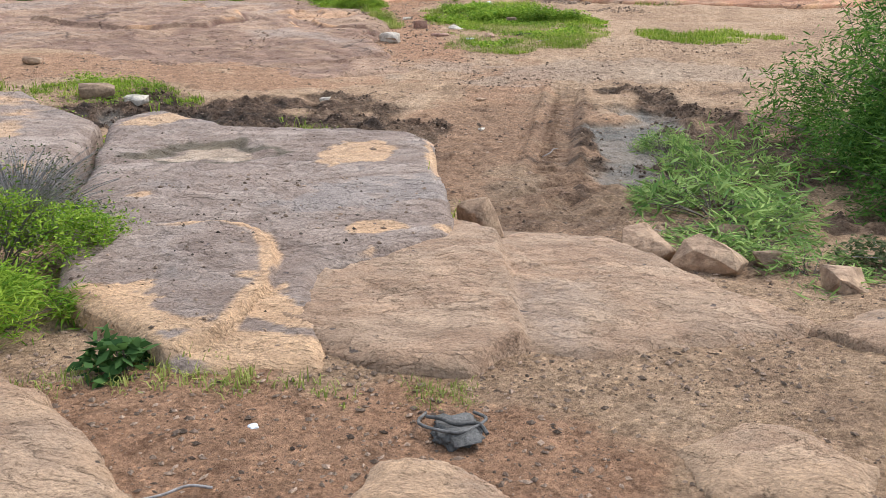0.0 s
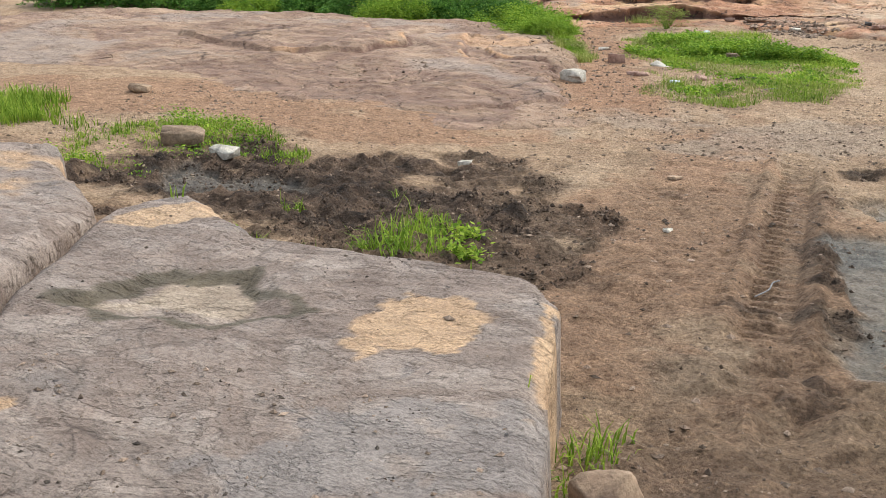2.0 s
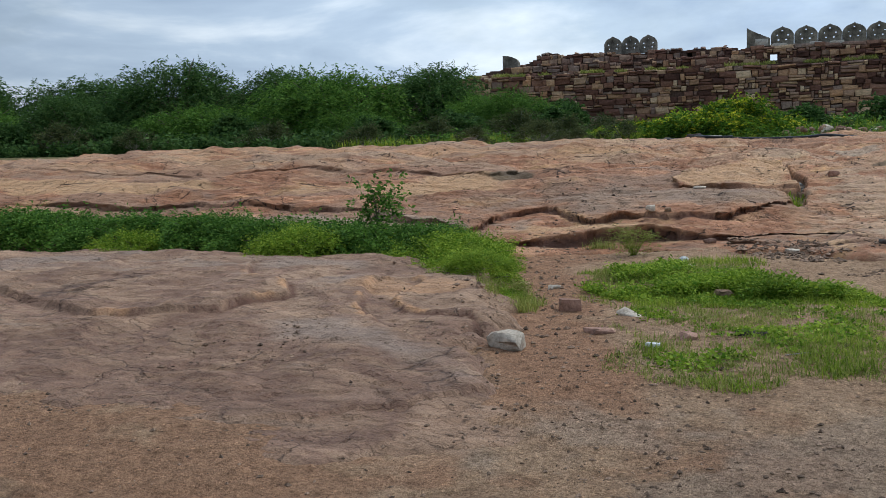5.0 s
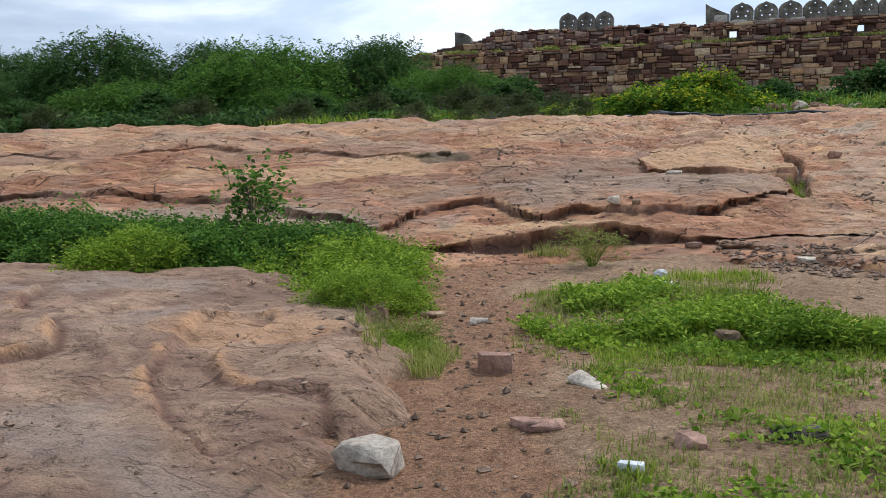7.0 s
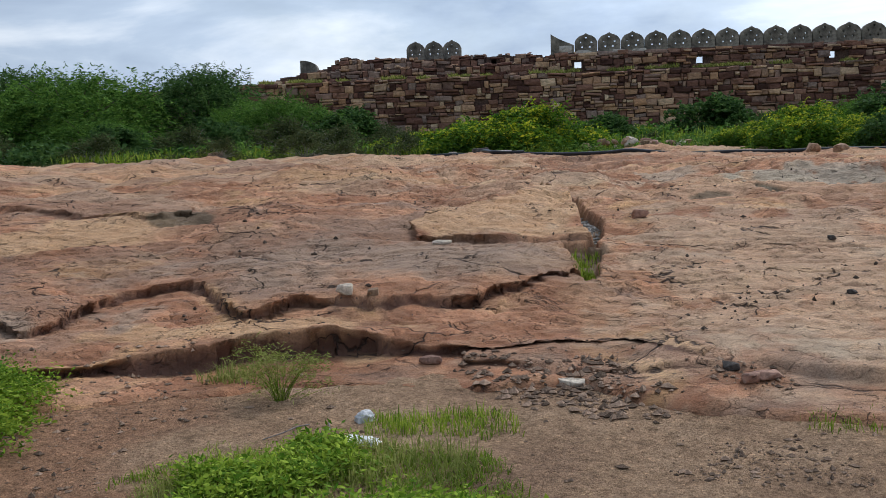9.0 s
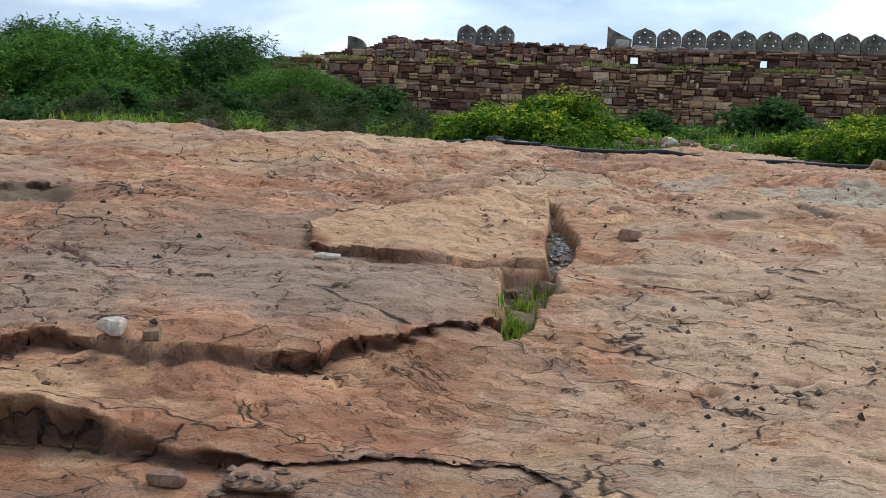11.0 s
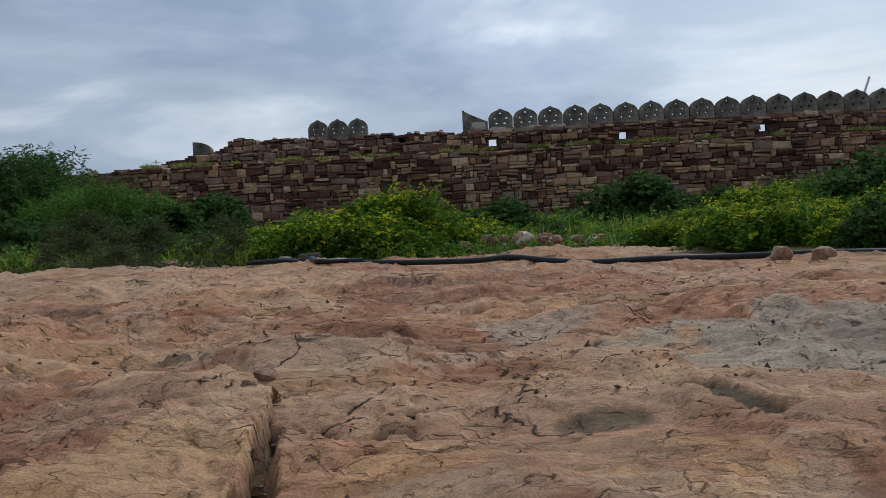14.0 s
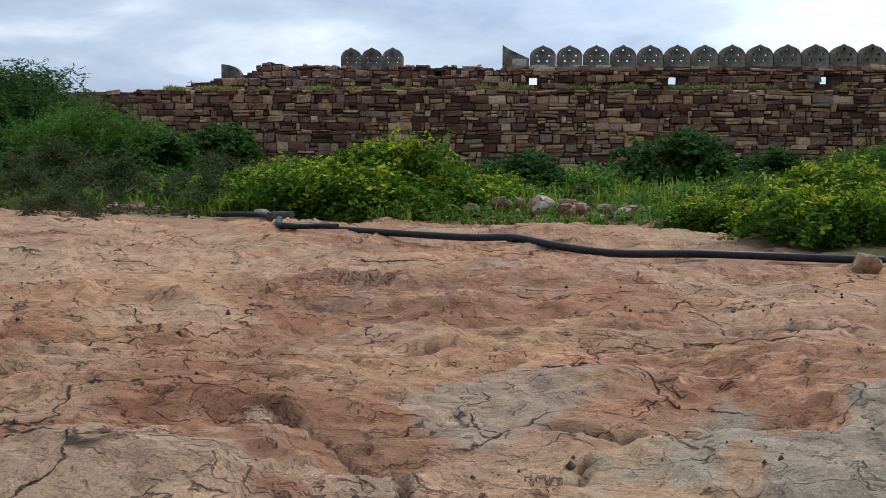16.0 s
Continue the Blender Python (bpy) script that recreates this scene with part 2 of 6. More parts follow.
def soil_material():
    m, nt, b = material("bare_earth", 0.95, 0.15)
    col = ramp_node(nt, noise_node(nt, 1.1, 6, 0.6), [(0.3, (0.28, 0.175, 0.112)), (0.5, (0.39, 0.255, 0.158)), (0.7, (0.46, 0.32, 0.21))])
    col = blend(nt, attribute(nt, "red"), col, blend(nt, noise_node(nt, 5, 5), (0.29, 0.155, 0.09), (0.41, 0.24, 0.145)))
    col = blend(nt, attribute(nt, "grey"), col, blend(nt, noise_node(nt, 4, 6), (0.30, 0.24, 0.19), (0.46, 0.38, 0.30)))
    mudcol = ramp_node(nt, noise_node(nt, 4.5, 7, 0.7), [(0.34, (0.04, 0.029, 0.022)), (0.5, (0.095, 0.062, 0.043)), (0.66, (0.20, 0.13, 0.087))])
    col = blend(nt, attribute(nt, "mud"), col, mudcol)
    wet = attribute(nt, "wet")
    col = blend(nt, wet, col, (0.15, 0.14, 0.12))
    col = blend(nt, attribute(nt, "green"), col, (0.075, 0.10, 0.03))
    fine = noise_node(nt, 60, 7, 0.8)
    grains = noise_node(nt, 13, 8, 0.75)
    tc = nt.nodes.new("ShaderNodeTexCoord")
    cells = nt.nodes.new("ShaderNodeTexVoronoi")
    cells.inputs["Scale"].default_value = 60
    nt.links.new(tc.outputs["Object"], cells.inputs["Vector"])
    bits = nt.nodes.new("ShaderNodeSeparateColor")
    nt.links.new(cells.outputs["Color"], bits.inputs["Color"])
    dry = maths(nt, "SUBTRACT", 1.0, wet)
    col = blend(nt, 1.0, col, ramp_node(nt, bits.outputs["Red"], [(0.0, (0.72, 0.69, 0.67)), (0.3, (0.97, 0.96, 0.96)), (0.93, (1.06, 1.06, 1.06)), (1.0, (1.4, 1.39, 1.35))]), "MULTIPLY")
    col = blend(nt, 1.0, col, ramp_node(nt, fine, [(0.32, (0.46, 0.43, 0.41)), (0.5, (1, 1, 1)), (0.68, (1.45, 1.43, 1.38))]), "MULTIPLY")
    col = blend(nt, 1.0, col, ramp_node(nt, grains, [(0.33, (0.55, 0.53, 0.5)), (0.5, (1, 1, 1)), (0.7, (1.35, 1.34, 1.32))]), "MULTIPLY")
    nt.links.new(col, b.inputs["Base Color"])
    nt.links.new(blend(nt, wet, (0.95, 0.95, 0.95), (0.5, 0.5, 0.5)), b.inputs["Roughness"])
    n1 = relief(nt, b, product(nt, grains, dry), 1.0, 0.025)
    n2 = relief(nt, b, product(nt, maths(nt, "SUBTRACT", 1.0, cells.outputs["Distance"]), dry), 0.5, 0.006, n1)
    relief(nt, b, fine, 1.0, 0.016, n2)
    return m


def speckled(name, dark, light, scale=9.0, rough=0.85, distance=0.01, vary=0.25, per="object"):
    m, nt, b = material(name, rough)
    col = ramp_node(nt, noise_node(nt, scale, 6, 0.65), [(0.3, dark), (0.7, light)])
    if per == "object":
        rnd = nt.nodes.new("ShaderNodeObjectInfo").outputs["Random"]
    else:
        rnd = nt.nodes.new("ShaderNodeNewGeometry").outputs["Random Per Island"]
    col = blend(nt, 1.0, col, ramp_node(nt, rnd, [(0.0, (1 - vary,) * 3), (1.0, (1 + vary,) * 3)]), "MULTIPLY")
    col = blend(nt, 1.0, col, ramp_node(nt, noise_node(nt, scale * 3.5, 6, 0.75), [(0.32, (0.62, 0.6, 0.58)), (0.5, (1, 1, 1)), (0.7, (1.3, 1.28, 1.26))]), "MULTIPLY")
    nt.links.new(col, b.inputs["Base Color"])
    bumped = relief(nt, b, noise_node(nt, scale * 1.2, 6, 0.7), 0.7, distance * 2)
    relief(nt, b, noise_node(nt, scale * 5, 6, 0.75), 0.8, distance, bumped)
    return m


def leaf_material(name, dark, light, glow=0.35, knee=0.55):
    m, nt, b = material(name, 0.75, 0.12)
    rnd = nt.nodes.new("ShaderNodeNewGeometry").outputs["Random Per Island"]
    col = ramp_node(nt, rnd, [(0.0, dark), (knee, tuple(p + (q - p) * (1.05 - knee) for p, q in zip(dark, light))), (1.0, light)])
    col = blend(nt, 1.0, col, ramp_node(nt, noise_node(nt, 1.2, 4), [(0.3, (0.7, 0.75, 0.7)), (0.7, (1.3, 1.25, 1.2))]), "MULTIPLY")
    nt.links.new(col, b.inputs["Base Color"])
    thin = nt.nodes.new("ShaderNodeBsdfTranslucent")
    nt.links.new(col, thin.inputs["Color"])
    mixer = nt.nodes.new("ShaderNodeMixShader")
    mixer.inputs["Fac"].default_value = glow
    nt.links.new(b.outputs["BSDF"], mixer.inputs[1])
    nt.links.new(thin.outputs["BSDF"], mixer.inputs[2])
    nt.links.new(mixer.outputs["Shader"], nt.nodes["Material Output"].inputs["Surface"])
    return m


PINK, TAN, GREY, PALE = (0.475, 0.265, 0.155), (0.55, 0.325, 0.16), (0.32, 0.225, 0.17), (0.61, 0.455, 0.305)
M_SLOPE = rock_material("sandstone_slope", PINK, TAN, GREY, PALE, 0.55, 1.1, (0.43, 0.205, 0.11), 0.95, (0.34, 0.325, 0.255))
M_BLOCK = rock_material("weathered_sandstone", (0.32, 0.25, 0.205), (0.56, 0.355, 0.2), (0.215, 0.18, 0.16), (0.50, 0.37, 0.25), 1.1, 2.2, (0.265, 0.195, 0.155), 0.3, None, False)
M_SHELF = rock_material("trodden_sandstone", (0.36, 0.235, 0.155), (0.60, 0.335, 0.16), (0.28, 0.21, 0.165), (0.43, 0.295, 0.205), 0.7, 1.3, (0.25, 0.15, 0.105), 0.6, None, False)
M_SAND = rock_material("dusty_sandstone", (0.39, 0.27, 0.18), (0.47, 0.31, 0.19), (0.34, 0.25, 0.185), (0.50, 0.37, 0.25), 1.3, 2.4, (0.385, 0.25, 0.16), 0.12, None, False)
M_SOIL = soil_material()
M_STONE = speckled("field_stone", (0.21, 0.13, 0.085), (0.45, 0.305, 0.195))
M_PALE = speckled("pale_stone", (0.42, 0.35, 0.275), (0.70, 0.61, 0.5))
M_RED = speckled("red_stone", (0.24, 0.13, 0.095), (0.44, 0.27, 0.20))
M_DARK = speckled("dark_stone", (0.035, 0.03, 0.027), (0.11, 0.095, 0.085))
M_CHIP = speckled("stone_chips", (0.13, 0.085, 0.06), (0.34, 0.235, 0.165), 30, 0.9, 0.004, 0.6, "island")
M_CHIP_GREY = speckled("grey_stone_chips", (0.15, 0.145, 0.135), (0.40, 0.39, 0.36), 30, 0.9, 0.004, 0.5, "island")
M_DROP = speckled("dark_crumbs", (0.05, 0.04, 0.032), (0.14, 0.10, 0.075), 30, 0.9, 0.004, 0.4, "island")
M_CLOD = speckled("mud_clods", (0.045, 0.03, 0.022), (0.15, 0.098, 0.066), 30, 0.95, 0.004, 0.4, "island")
M_CORE = speckled("fort_wall_core", (0.075, 0.046, 0.036), (0.15, 0.095, 0.072), 2.5, 0.95, 0.08, 0.0)
M_PLASTER = speckled("weathered_lime_plaster", (0.075, 0.068, 0.056), (0.32, 0.295, 0.245), 1.3, 0.9, 0.03, 0.12)
M_WHITE = speckled("bare_lime_plaster", (0.42, 0.38, 0.33), (0.62, 0.58, 0.52), 2.0, 0.9, 0.02, 0.1)
M_LEAF = leaf_material("scrub_leaf", (0.03, 0.095, 0.016), (0.17, 0.31, 0.055))
M_LEAF_DARK = leaf_material("thorn_leaf", (0.025, 0.07, 0.02), (0.11, 0.20, 0.055))
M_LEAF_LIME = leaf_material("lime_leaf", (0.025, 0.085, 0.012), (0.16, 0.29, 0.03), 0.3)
# yellower, lighter leaf for crown tops: the light they catch, put into colour
M_LEAF_TIP = leaf_material("lit_lime_leaf", (0.16, 0.30, 0.02), (0.66, 0.62, 0.05), 0.35)
M_LEAF_OLIVE = leaf_material("dry_leaf", (0.035, 0.055, 0.02), (0.12, 0.14, 0.055))
M_GRASS = leaf_material("grass_blade", (0.10, 0.185, 0.016), (0.37, 0.45, 0.065))
M_GRASS_DRY = leaf_material("yellowing_grass", (0.17, 0.21, 0.04), (0.42, 0.42, 0.14))
M_WEED = leaf_material("weed_leaf", (0.075, 0.175, 0.013), (0.36, 0.47, 0.06))
M_WILLOW = leaf_material("narrow_leaf", (0.085, 0.18, 0.04), (0.36, 0.47, 0.15))
M_BARK = speckled("grey_bark", (0.08, 0.065, 0.05), (0.2, 0.165, 0.13), 14)
M_TWIG = speckled("dry_twig", (0.17, 0.15, 0.14), (0.36, 0.33, 0.31), 14, 0.9, 0.004)
M_PIPE = speckled("black_polythene", (0.012, 0.013, 0.015), (0.03, 0.032, 0.036), 6, 0.4, 0.001)
M_CLOTH = speckled("grey_cloth", (0.07, 0.066, 0.06), (0.16, 0.15, 0.14), 22, 0.95, 0.006)
M_PLASTIC = speckled("white_plastic", (0.62, 0.63, 0.65), (0.82, 0.82, 0.83), 12, 0.45, 0.002)
M_YELLOW = speckled("yellow_wrapper", (0.6, 0.55, 0.08), (0.75, 0.7, 0.15), 12, 0.45, 0.002)
M_STEEL = speckled("pale_painted_steel", (0.6, 0.62, 0.65), (0.75, 0.76, 0.78), 2, 0.6, 0.001)


# ---- mesh helpers ----
def mesh_of(name, verts, faces, mat, smooth_shade=True):
    me = bpy.data.meshes.new(name)
    verts = np.asarray(verts, dtype=np.float32)
    faces = np.asarray(faces, dtype=np.int32)
    count, side = faces.shape
    me.vertices.add(len(verts))
    me.vertices.foreach_set("co", verts.ravel())
    me.loops.add(faces.size)
    me.loops.foreach_set("vertex_index", faces.ravel())
    me.polygons.add(count)
    me.polygons.foreach_set("loop_start", np.arange(0, count * side, side, dtype=np.int32))
    me.polygons.foreach_set("use_smooth", np.full(count, smooth_shade))
    me.update(calc_edges=True)
    me.materials.append(mat)
    return me


def part(name, data, mat, parent, label=""):
    """Links a bmesh or a mesh as one object under a thing."""
    if isinstance(data, bmesh.types.BMesh):
        me = bpy.data.meshes.new(name)
        data.to_mesh(me)
        data.free()
        me.materials.append(mat)
        data = me
    ob = new(name, data)
    ob.parent = parent
    if label:
        tagged(ob, label)
    return ob


def set_float(me, name, values):
    me.attributes.new(name, "FLOAT", "POINT").data.foreach_set("value", np.asarray(values, dtype=np.float32))


def grid_mesh(name, xs, ys, height, mat, keep=None, masks=None, shift=None):
    X, Y = np.meshgrid(xs, ys)
    Z = height(X, Y)
    nx, ny = len(xs), len(ys)
    idx = np.arange(nx * ny).reshape(ny, nx)
    q = np.stack([idx[:-1, :-1], idx[:-1, 1:], idx[1:, 1:], idx[1:, :-1]], -1).reshape(-1, 4)
    verts = np.stack([X, Y, Z], -1).reshape(-1, 3)
    if keep is not None:
        ok = keep(X, Y).ravel()
        q = q[ok[q].all(1)]
        used = np.unique(q)
        remap = np.full(len(verts), -1)
        remap[used] = np.arange(len(used))
        verts, q = verts[used], remap[q]
    flat_x, flat_y = verts[:, 0].copy(), verts[:, 1].copy()
    if shift is not None:
        dx, dy = shift(flat_x, flat_y)
        verts = verts + np.stack([dx, dy, 0 * dx], -1)
    me = mesh_of(name, verts, q, mat)
    for key, fn in (masks or {}).items():
        set_float(me, key, np.clip(fn(flat_x, flat_y), 0, 1))
    return me


def spans(*pieces):
    """Grid lines from pieces of (from, to, step)."""
    out = [np.arange(a, b - 1e-6, s) for a, b, s in pieces]
    return np.concatenate(out + [[pieces[-1][1]]])


def inside(x, y, poly):
    """Signed distance to a polygon, positive inside."""
    best = np.full(np.shape(x), 1e9)
    odd = np.zeros(np.shape(x), bool)
    for (ax, ay), (bx, by) in zip(poly, poly[1:] + poly[:1]):
        ex, ey = bx - ax, by - ay
        t = np.clip(((x - ax) * ex + (y - ay) * ey) / (ex * ex + ey * ey + 1e-12), 0, 1)
        best = np.minimum(best, (x - ax - t * ex) ** 2 + (y - ay - t * ey) ** 2)
        cross = ((ay > y) != (by > y)) & (x < (bx - ax) * (y - ay) / (by - ay + 1e-12) + ax)
        odd ^= cross
    d = np.sqrt(best)
    return np.where(odd, d, -d)


def flakes(x, y, size, seed, bands=5.0):
    f = fbm(x / size, y / size, 4, seed) * bands
    k = np.floor(f)
    return k + smooth(0.47, 0.53, f - k)


def fissures(x, y, size, seed, width=0.03):
    f = np.abs(fbm(x / size, y / size, 4, seed))
    gate = smooth(0.05, 0.2, fbm(x / size * 0.7 + 9, y / size * 0.7, 2, seed + 5))
    return gate * (1 - smooth(0.0, width, f))


def blob(x, y, cx, cy, rx, ry, turn=0.0, wobble=0.35, seed=3):
    c, s = math.cos(turn), math.sin(turn)
    u, v = ((x - cx) * c + (y - cy) * s) / rx, ((y - cy) * c - (x - cx) * s) / ry
    return smooth(1.15, 0.8, np.sqrt(u * u + v * v) + wobble * 2 * fbm(x * 2.5, y * 2.5, 4, seed))


# ---- terrain shapes ----
def smooth(a, b, v):
    t = np.clip((v - a) / (b - a), 0, 1)
    return t * t * (3 - 2 * t)


def lattice(ix, iy, seed):
    h = (ix.astype(np.int64) * 374761393 + iy.astype(np.int64) * 668265263 + seed * 1442695041) & 0xFFFFFFFF
    h = ((h ^ (h >> 13)) * 1274126177) & 0xFFFFFFFF
    return ((h ^ (h >> 16)) & 0xFFFF) / 65535.0


def value_noise(x, y, seed=0):
    ix, iy = np.floor(x), np.floor(y)
    fx, fy = x - ix, y - iy
    fx, fy = fx * fx * fx * (fx * (fx * 6 - 15) + 10), fy * fy * fy * (fy * (fy * 6 - 15) + 10)
    a, b = lattice(ix, iy, seed), lattice(ix + 1, iy, seed)
    c, d = lattice(ix, iy + 1, seed), lattice(ix + 1, iy + 1, seed)
    return (a * (1 - fx) + b * fx) * (1 - fy) + (c * (1 - fx) + d * fx) * fy


def fbm(x, y, octaves=4, seed=0):
    total, size = 0.0, 1.0
    for k in range(octaves):
        total = total + size * (value_noise(x, y, seed + 17 * k) - 0.5)
        x, y, size = x * 2.03 + 5.2, y * 2.03 + 1.3, size * 0.5
    return total


def soil_height(x, y):
    z = np.interp(y, [-30, 2.0, 3.0, 3.6, 4.6, 5.6, 8.3, 9.4, 10.5, 12.4, 14.0, 15.3, 16.5, 17.6, 19.5, 30, 38, 45, 60, 90, 140, 400],
                  [0.0, 0.05, 0.05, -0.02, -0.14, -0.2, -0.2, -0.15, -0.1, 0.03, 0.05, 0.01, 0.11, 0.17, 0.2, 1.3, 1.55, 1.7, 2.2, 2.9, 3.0, 3.0])
    near = smooth(5.5, 7, y) * smooth(12, 10, y)
    z = z + near * np.clip(-x - 2.0, 0, 4) * 0.05
    z = z - 0.06 * smooth(0.3, 1.0, x) * smooth(4.5, 5.2, y) * smooth(8.8, 7.8, y)
    return z


def slope_height(x, y):
    z = np.interp(y, [16, 17.5, 18.2, 19, 21.4, 22.6, 24.3, 26.4, 28.4, 32, 35, 38, 45],
                  [0.1, 0.27, 0.36, 0.43, 0.69, 0.875, 1.07, 1.21, 1.35, 1.52, 1.62, 1.62, 1.5])
    z = z - 0.02 * np.clip(x - 2.5, 0, 8) * smooth(24, 30, y)
    return z


def shelf_height(x, y):
    return np.interp(y, [8.5, 9.5, 11, 12, 14, 16, 17.5], [-0.22, -0.1, 0.0, 0.09, 0.21, 0.25, 0.2]) - 0.05 * smooth(-3.0, -1.8, x)
# ---- end of terrain shapes ----


# ---- ground: one sheet of earth ----
def mud_mask(x, y):
    left = blob(x, y, -3.0, 7.9, 1.35, 0.95, 0.2, 0.4, 11)
    strip = 0.8 * blob(x, y, -1.9, 7.6, 0.9, 1.3, 0, 0.5, 12)
    right = 0.9 * blob(x, y, 1.05, 7.2, 1.0, 2.2, 0.1, 0.5, 13)
    wheel = 0.5 * blob(x, y, -0.06, 8.2, 0.24, 1.9, 0, 0.5, 14)
    damp = np.maximum(0.28 * blob(x, y, -0.35, 7.0, 1.3, 2.2, 0, 0.5, 15), 0.5 * blob(x, y, 0.3, 5.6, 0.8, 0.9, 0, 0.6, 18))
    return np.maximum.reduce([left, strip, right, wheel, damp])


def wet_mask(x, y):
    return np.maximum(0.7 * blob(x, y, 0.5, 7.6, 0.36, 1.2, -0.12, 0.5, 16), 0.5 * blob(x, y, -3.6, 7.75, 0.5, 0.35, 0, 0.5, 17))


def soil_z(x, y):
    z = soil_height(x, y)
    wild = smooth(17.5, 24, y)
    z = z + 0.14 * smooth(0.0, 1.2, (x - 1.4) * 1.3 + (y - 36.6)) * smooth(1.2, 2.6, x) * smooth(60, 45, y)
    z = z + 0.045 * fbm(x * 0.9, y * 0.9, 4, 21) * (1 + 2 * wild)
    track = smooth(0.22, 0.14, np.abs(x + 0.075 - 0.03 * (y - 8.5))) * smooth(6.3, 6.6, y) * smooth(9.9, 9.6, y)
    lumps = mud_mask(x, y) * (1 - 0.9 * track)
    z = z + (0.014 + 0.06 * lumps) * fbm(x * 5.5, y * 5.5, 4, 22) + 0.055 * lumps * fbm(x * 13, y * 13, 3, 24)
    wet = wet_mask(x, y)
    z = z * (1 - 0.85 * wet) + (-0.25) * 0.85 * wet
    rut = smooth(0.13, 0.09, np.abs(x + 0.075 - 0.03 * (y - 8.5))) * smooth(6.3, 6.6, y) * smooth(9.9, 9.6, y)
    lug = np.tanh(2.5 * np.sin(y * 2 * np.pi / 0.105 + 5 * (x + 0.075))) * (0.25 + 0.75 * smooth(0.0, -0.05, x + 0.075))
    z = z - rut * (0.032 + 0.015 * lug)
    ridge = smooth(0.07, 0.0, np.abs(np.abs(x + 0.075 - 0.03 * (y - 8.5)) - 0.19)) * smooth(6.3, 6.6, y) * smooth(9.9, 9.6, y)
    return z + 0.03 * ridge + 0.006 * fbm(x * 22, y * 22, 2, 23)


def red_mask(x, y):
    trail = smooth(0.75, 0.3, np.abs(x - np.interp(y, [9, 11, 12.4, 14, 15.5, 17.5], [-1.2, -1.6, -1.95, -2.3, -2.75, -2.9])) + 0.5 * fbm(x * 2, y * 2, 4, 31)) * smooth(10.2, 11.5, y) * smooth(19, 17.8, y)
    front = blob(x, y, -0.9, 2.4, 0.9, 0.5, 0, 0.5, 32)
    left = 0.8 * blob(x, y, -5.0, 9.9, 2.6, 0.7, 0.1, 0.5, 33)
    middle = 0.6 * blob(x, y, -0.7, 8.0, 0.8, 2.6, 0, 0.6, 36)
    return np.maximum.reduce([trail, front, left, middle])


def grey_mask(x, y):
    return 0.35 * blob(x, y, 0.4, 10.6, 1.9, 0.7, 0.1, 0.5, 34)


def green_mask(x, y):
    edge = np.maximum(smooth(38.5, 40.5, y + 0.35 * np.clip(x, 0, 9)), smooth(0.2, 1.2, (x - 1.4) * 1.3 + (y - 36.9)) * smooth(1.0, 2.0, x) * smooth(29, 31, y))
    return 0.85 * edge * smooth(-0.35, 0.1, fbm(x * 0.25, y * 0.25, 4, 35) + 0.2)


far = [9, 11, 14, 18, 24, 32, 45, 65, 95, 140, 220, 400, 800, 1600]
gx = np.concatenate([-np.array(far[::-1], float) - 0.0, spans((-8.5, -5.2, 0.1), (-5.2, -0.4, 0.03), (-0.4, 0.3, 0.014), (0.3, 2.2, 0.03), (2.2, 8.5, 0.1)), np.array(far, float)])
gy = np.concatenate([[-1200, -500, -200, -80, -35, -18, -9, -5, -3], spans((-2, 0.9, 0.12), (0.9, 6.2, 0.03), (6.2, 9.95, 0.016), (9.95, 16.5, 0.03), (16.5, 19, 0.06), (19, 30, 0.25), (30, 48, 0.3)), [50, 53, 57, 62, 68, 75, 82, 90, 100, 120, 150, 200, 300, 500, 900, 1800]])
ground = new("ground", grid_mesh("ground", gx, gy, soil_z, M_SOIL, None,
             {"mud": mud_mask, "wet": wet_mask, "red": red_mask, "grey": grey_mask, "green": green_mask}))
tagged(ground, "brown bare earth with dark churned mud and dust", "ground", kind="structure")


# ---- sandstone outcrops ----
def outcrop(name, poly, top, cell, edge, drop, mat, label, masks, rough=0.012, seed=40, ragged=0.05, pad=0.15, layers=()):
    """A sheet or block of bedrock: top(x, y) inside the outline, falling by drop over the width edge outside it."""
    px, py = [p[0] for p in poly], [p[1] for p in poly]
    xs, ys = spans((min(px) - pad, max(px) + pad, cell)), spans((min(py) - pad, max(py) + pad, cell))

    def rim(x, y):
        return inside(x, y, poly) + ragged * 2 * fbm(x * 2.6, y * 2.6, 4, seed)

    def height(x, y):
        d = rim(x, y)
        z = top(x, y) + rough * flakes(x, y, 0.55, seed + 1) + rough * 1.2 * fbm(x * 4, y * 4, 4, seed + 2) - rough * 1.5 * fissures(x, y, 0.8, seed + 3)
        for shape, rise, lip in layers:
            z = z + rise * smooth(-lip, lip, inside(x, y, shape) + 0.03 * fbm(x * 6, y * 6, 3, seed + 4))
        z = z - 0.55 * edge * (1 - smooth(0, edge * 1.6, d)) ** 2
        return z - drop * smooth(0.0, -edge * 0.7, d)

    me = grid_mesh(name, xs, ys, height, mat, lambda x, y: rim(x, y) > -max(edge, 0.06) - cell, masks)
    ob = new(name, me)
    tagged(ob, label, "rock", kind="structure" if name == "rock_shelf" else "")
    return height


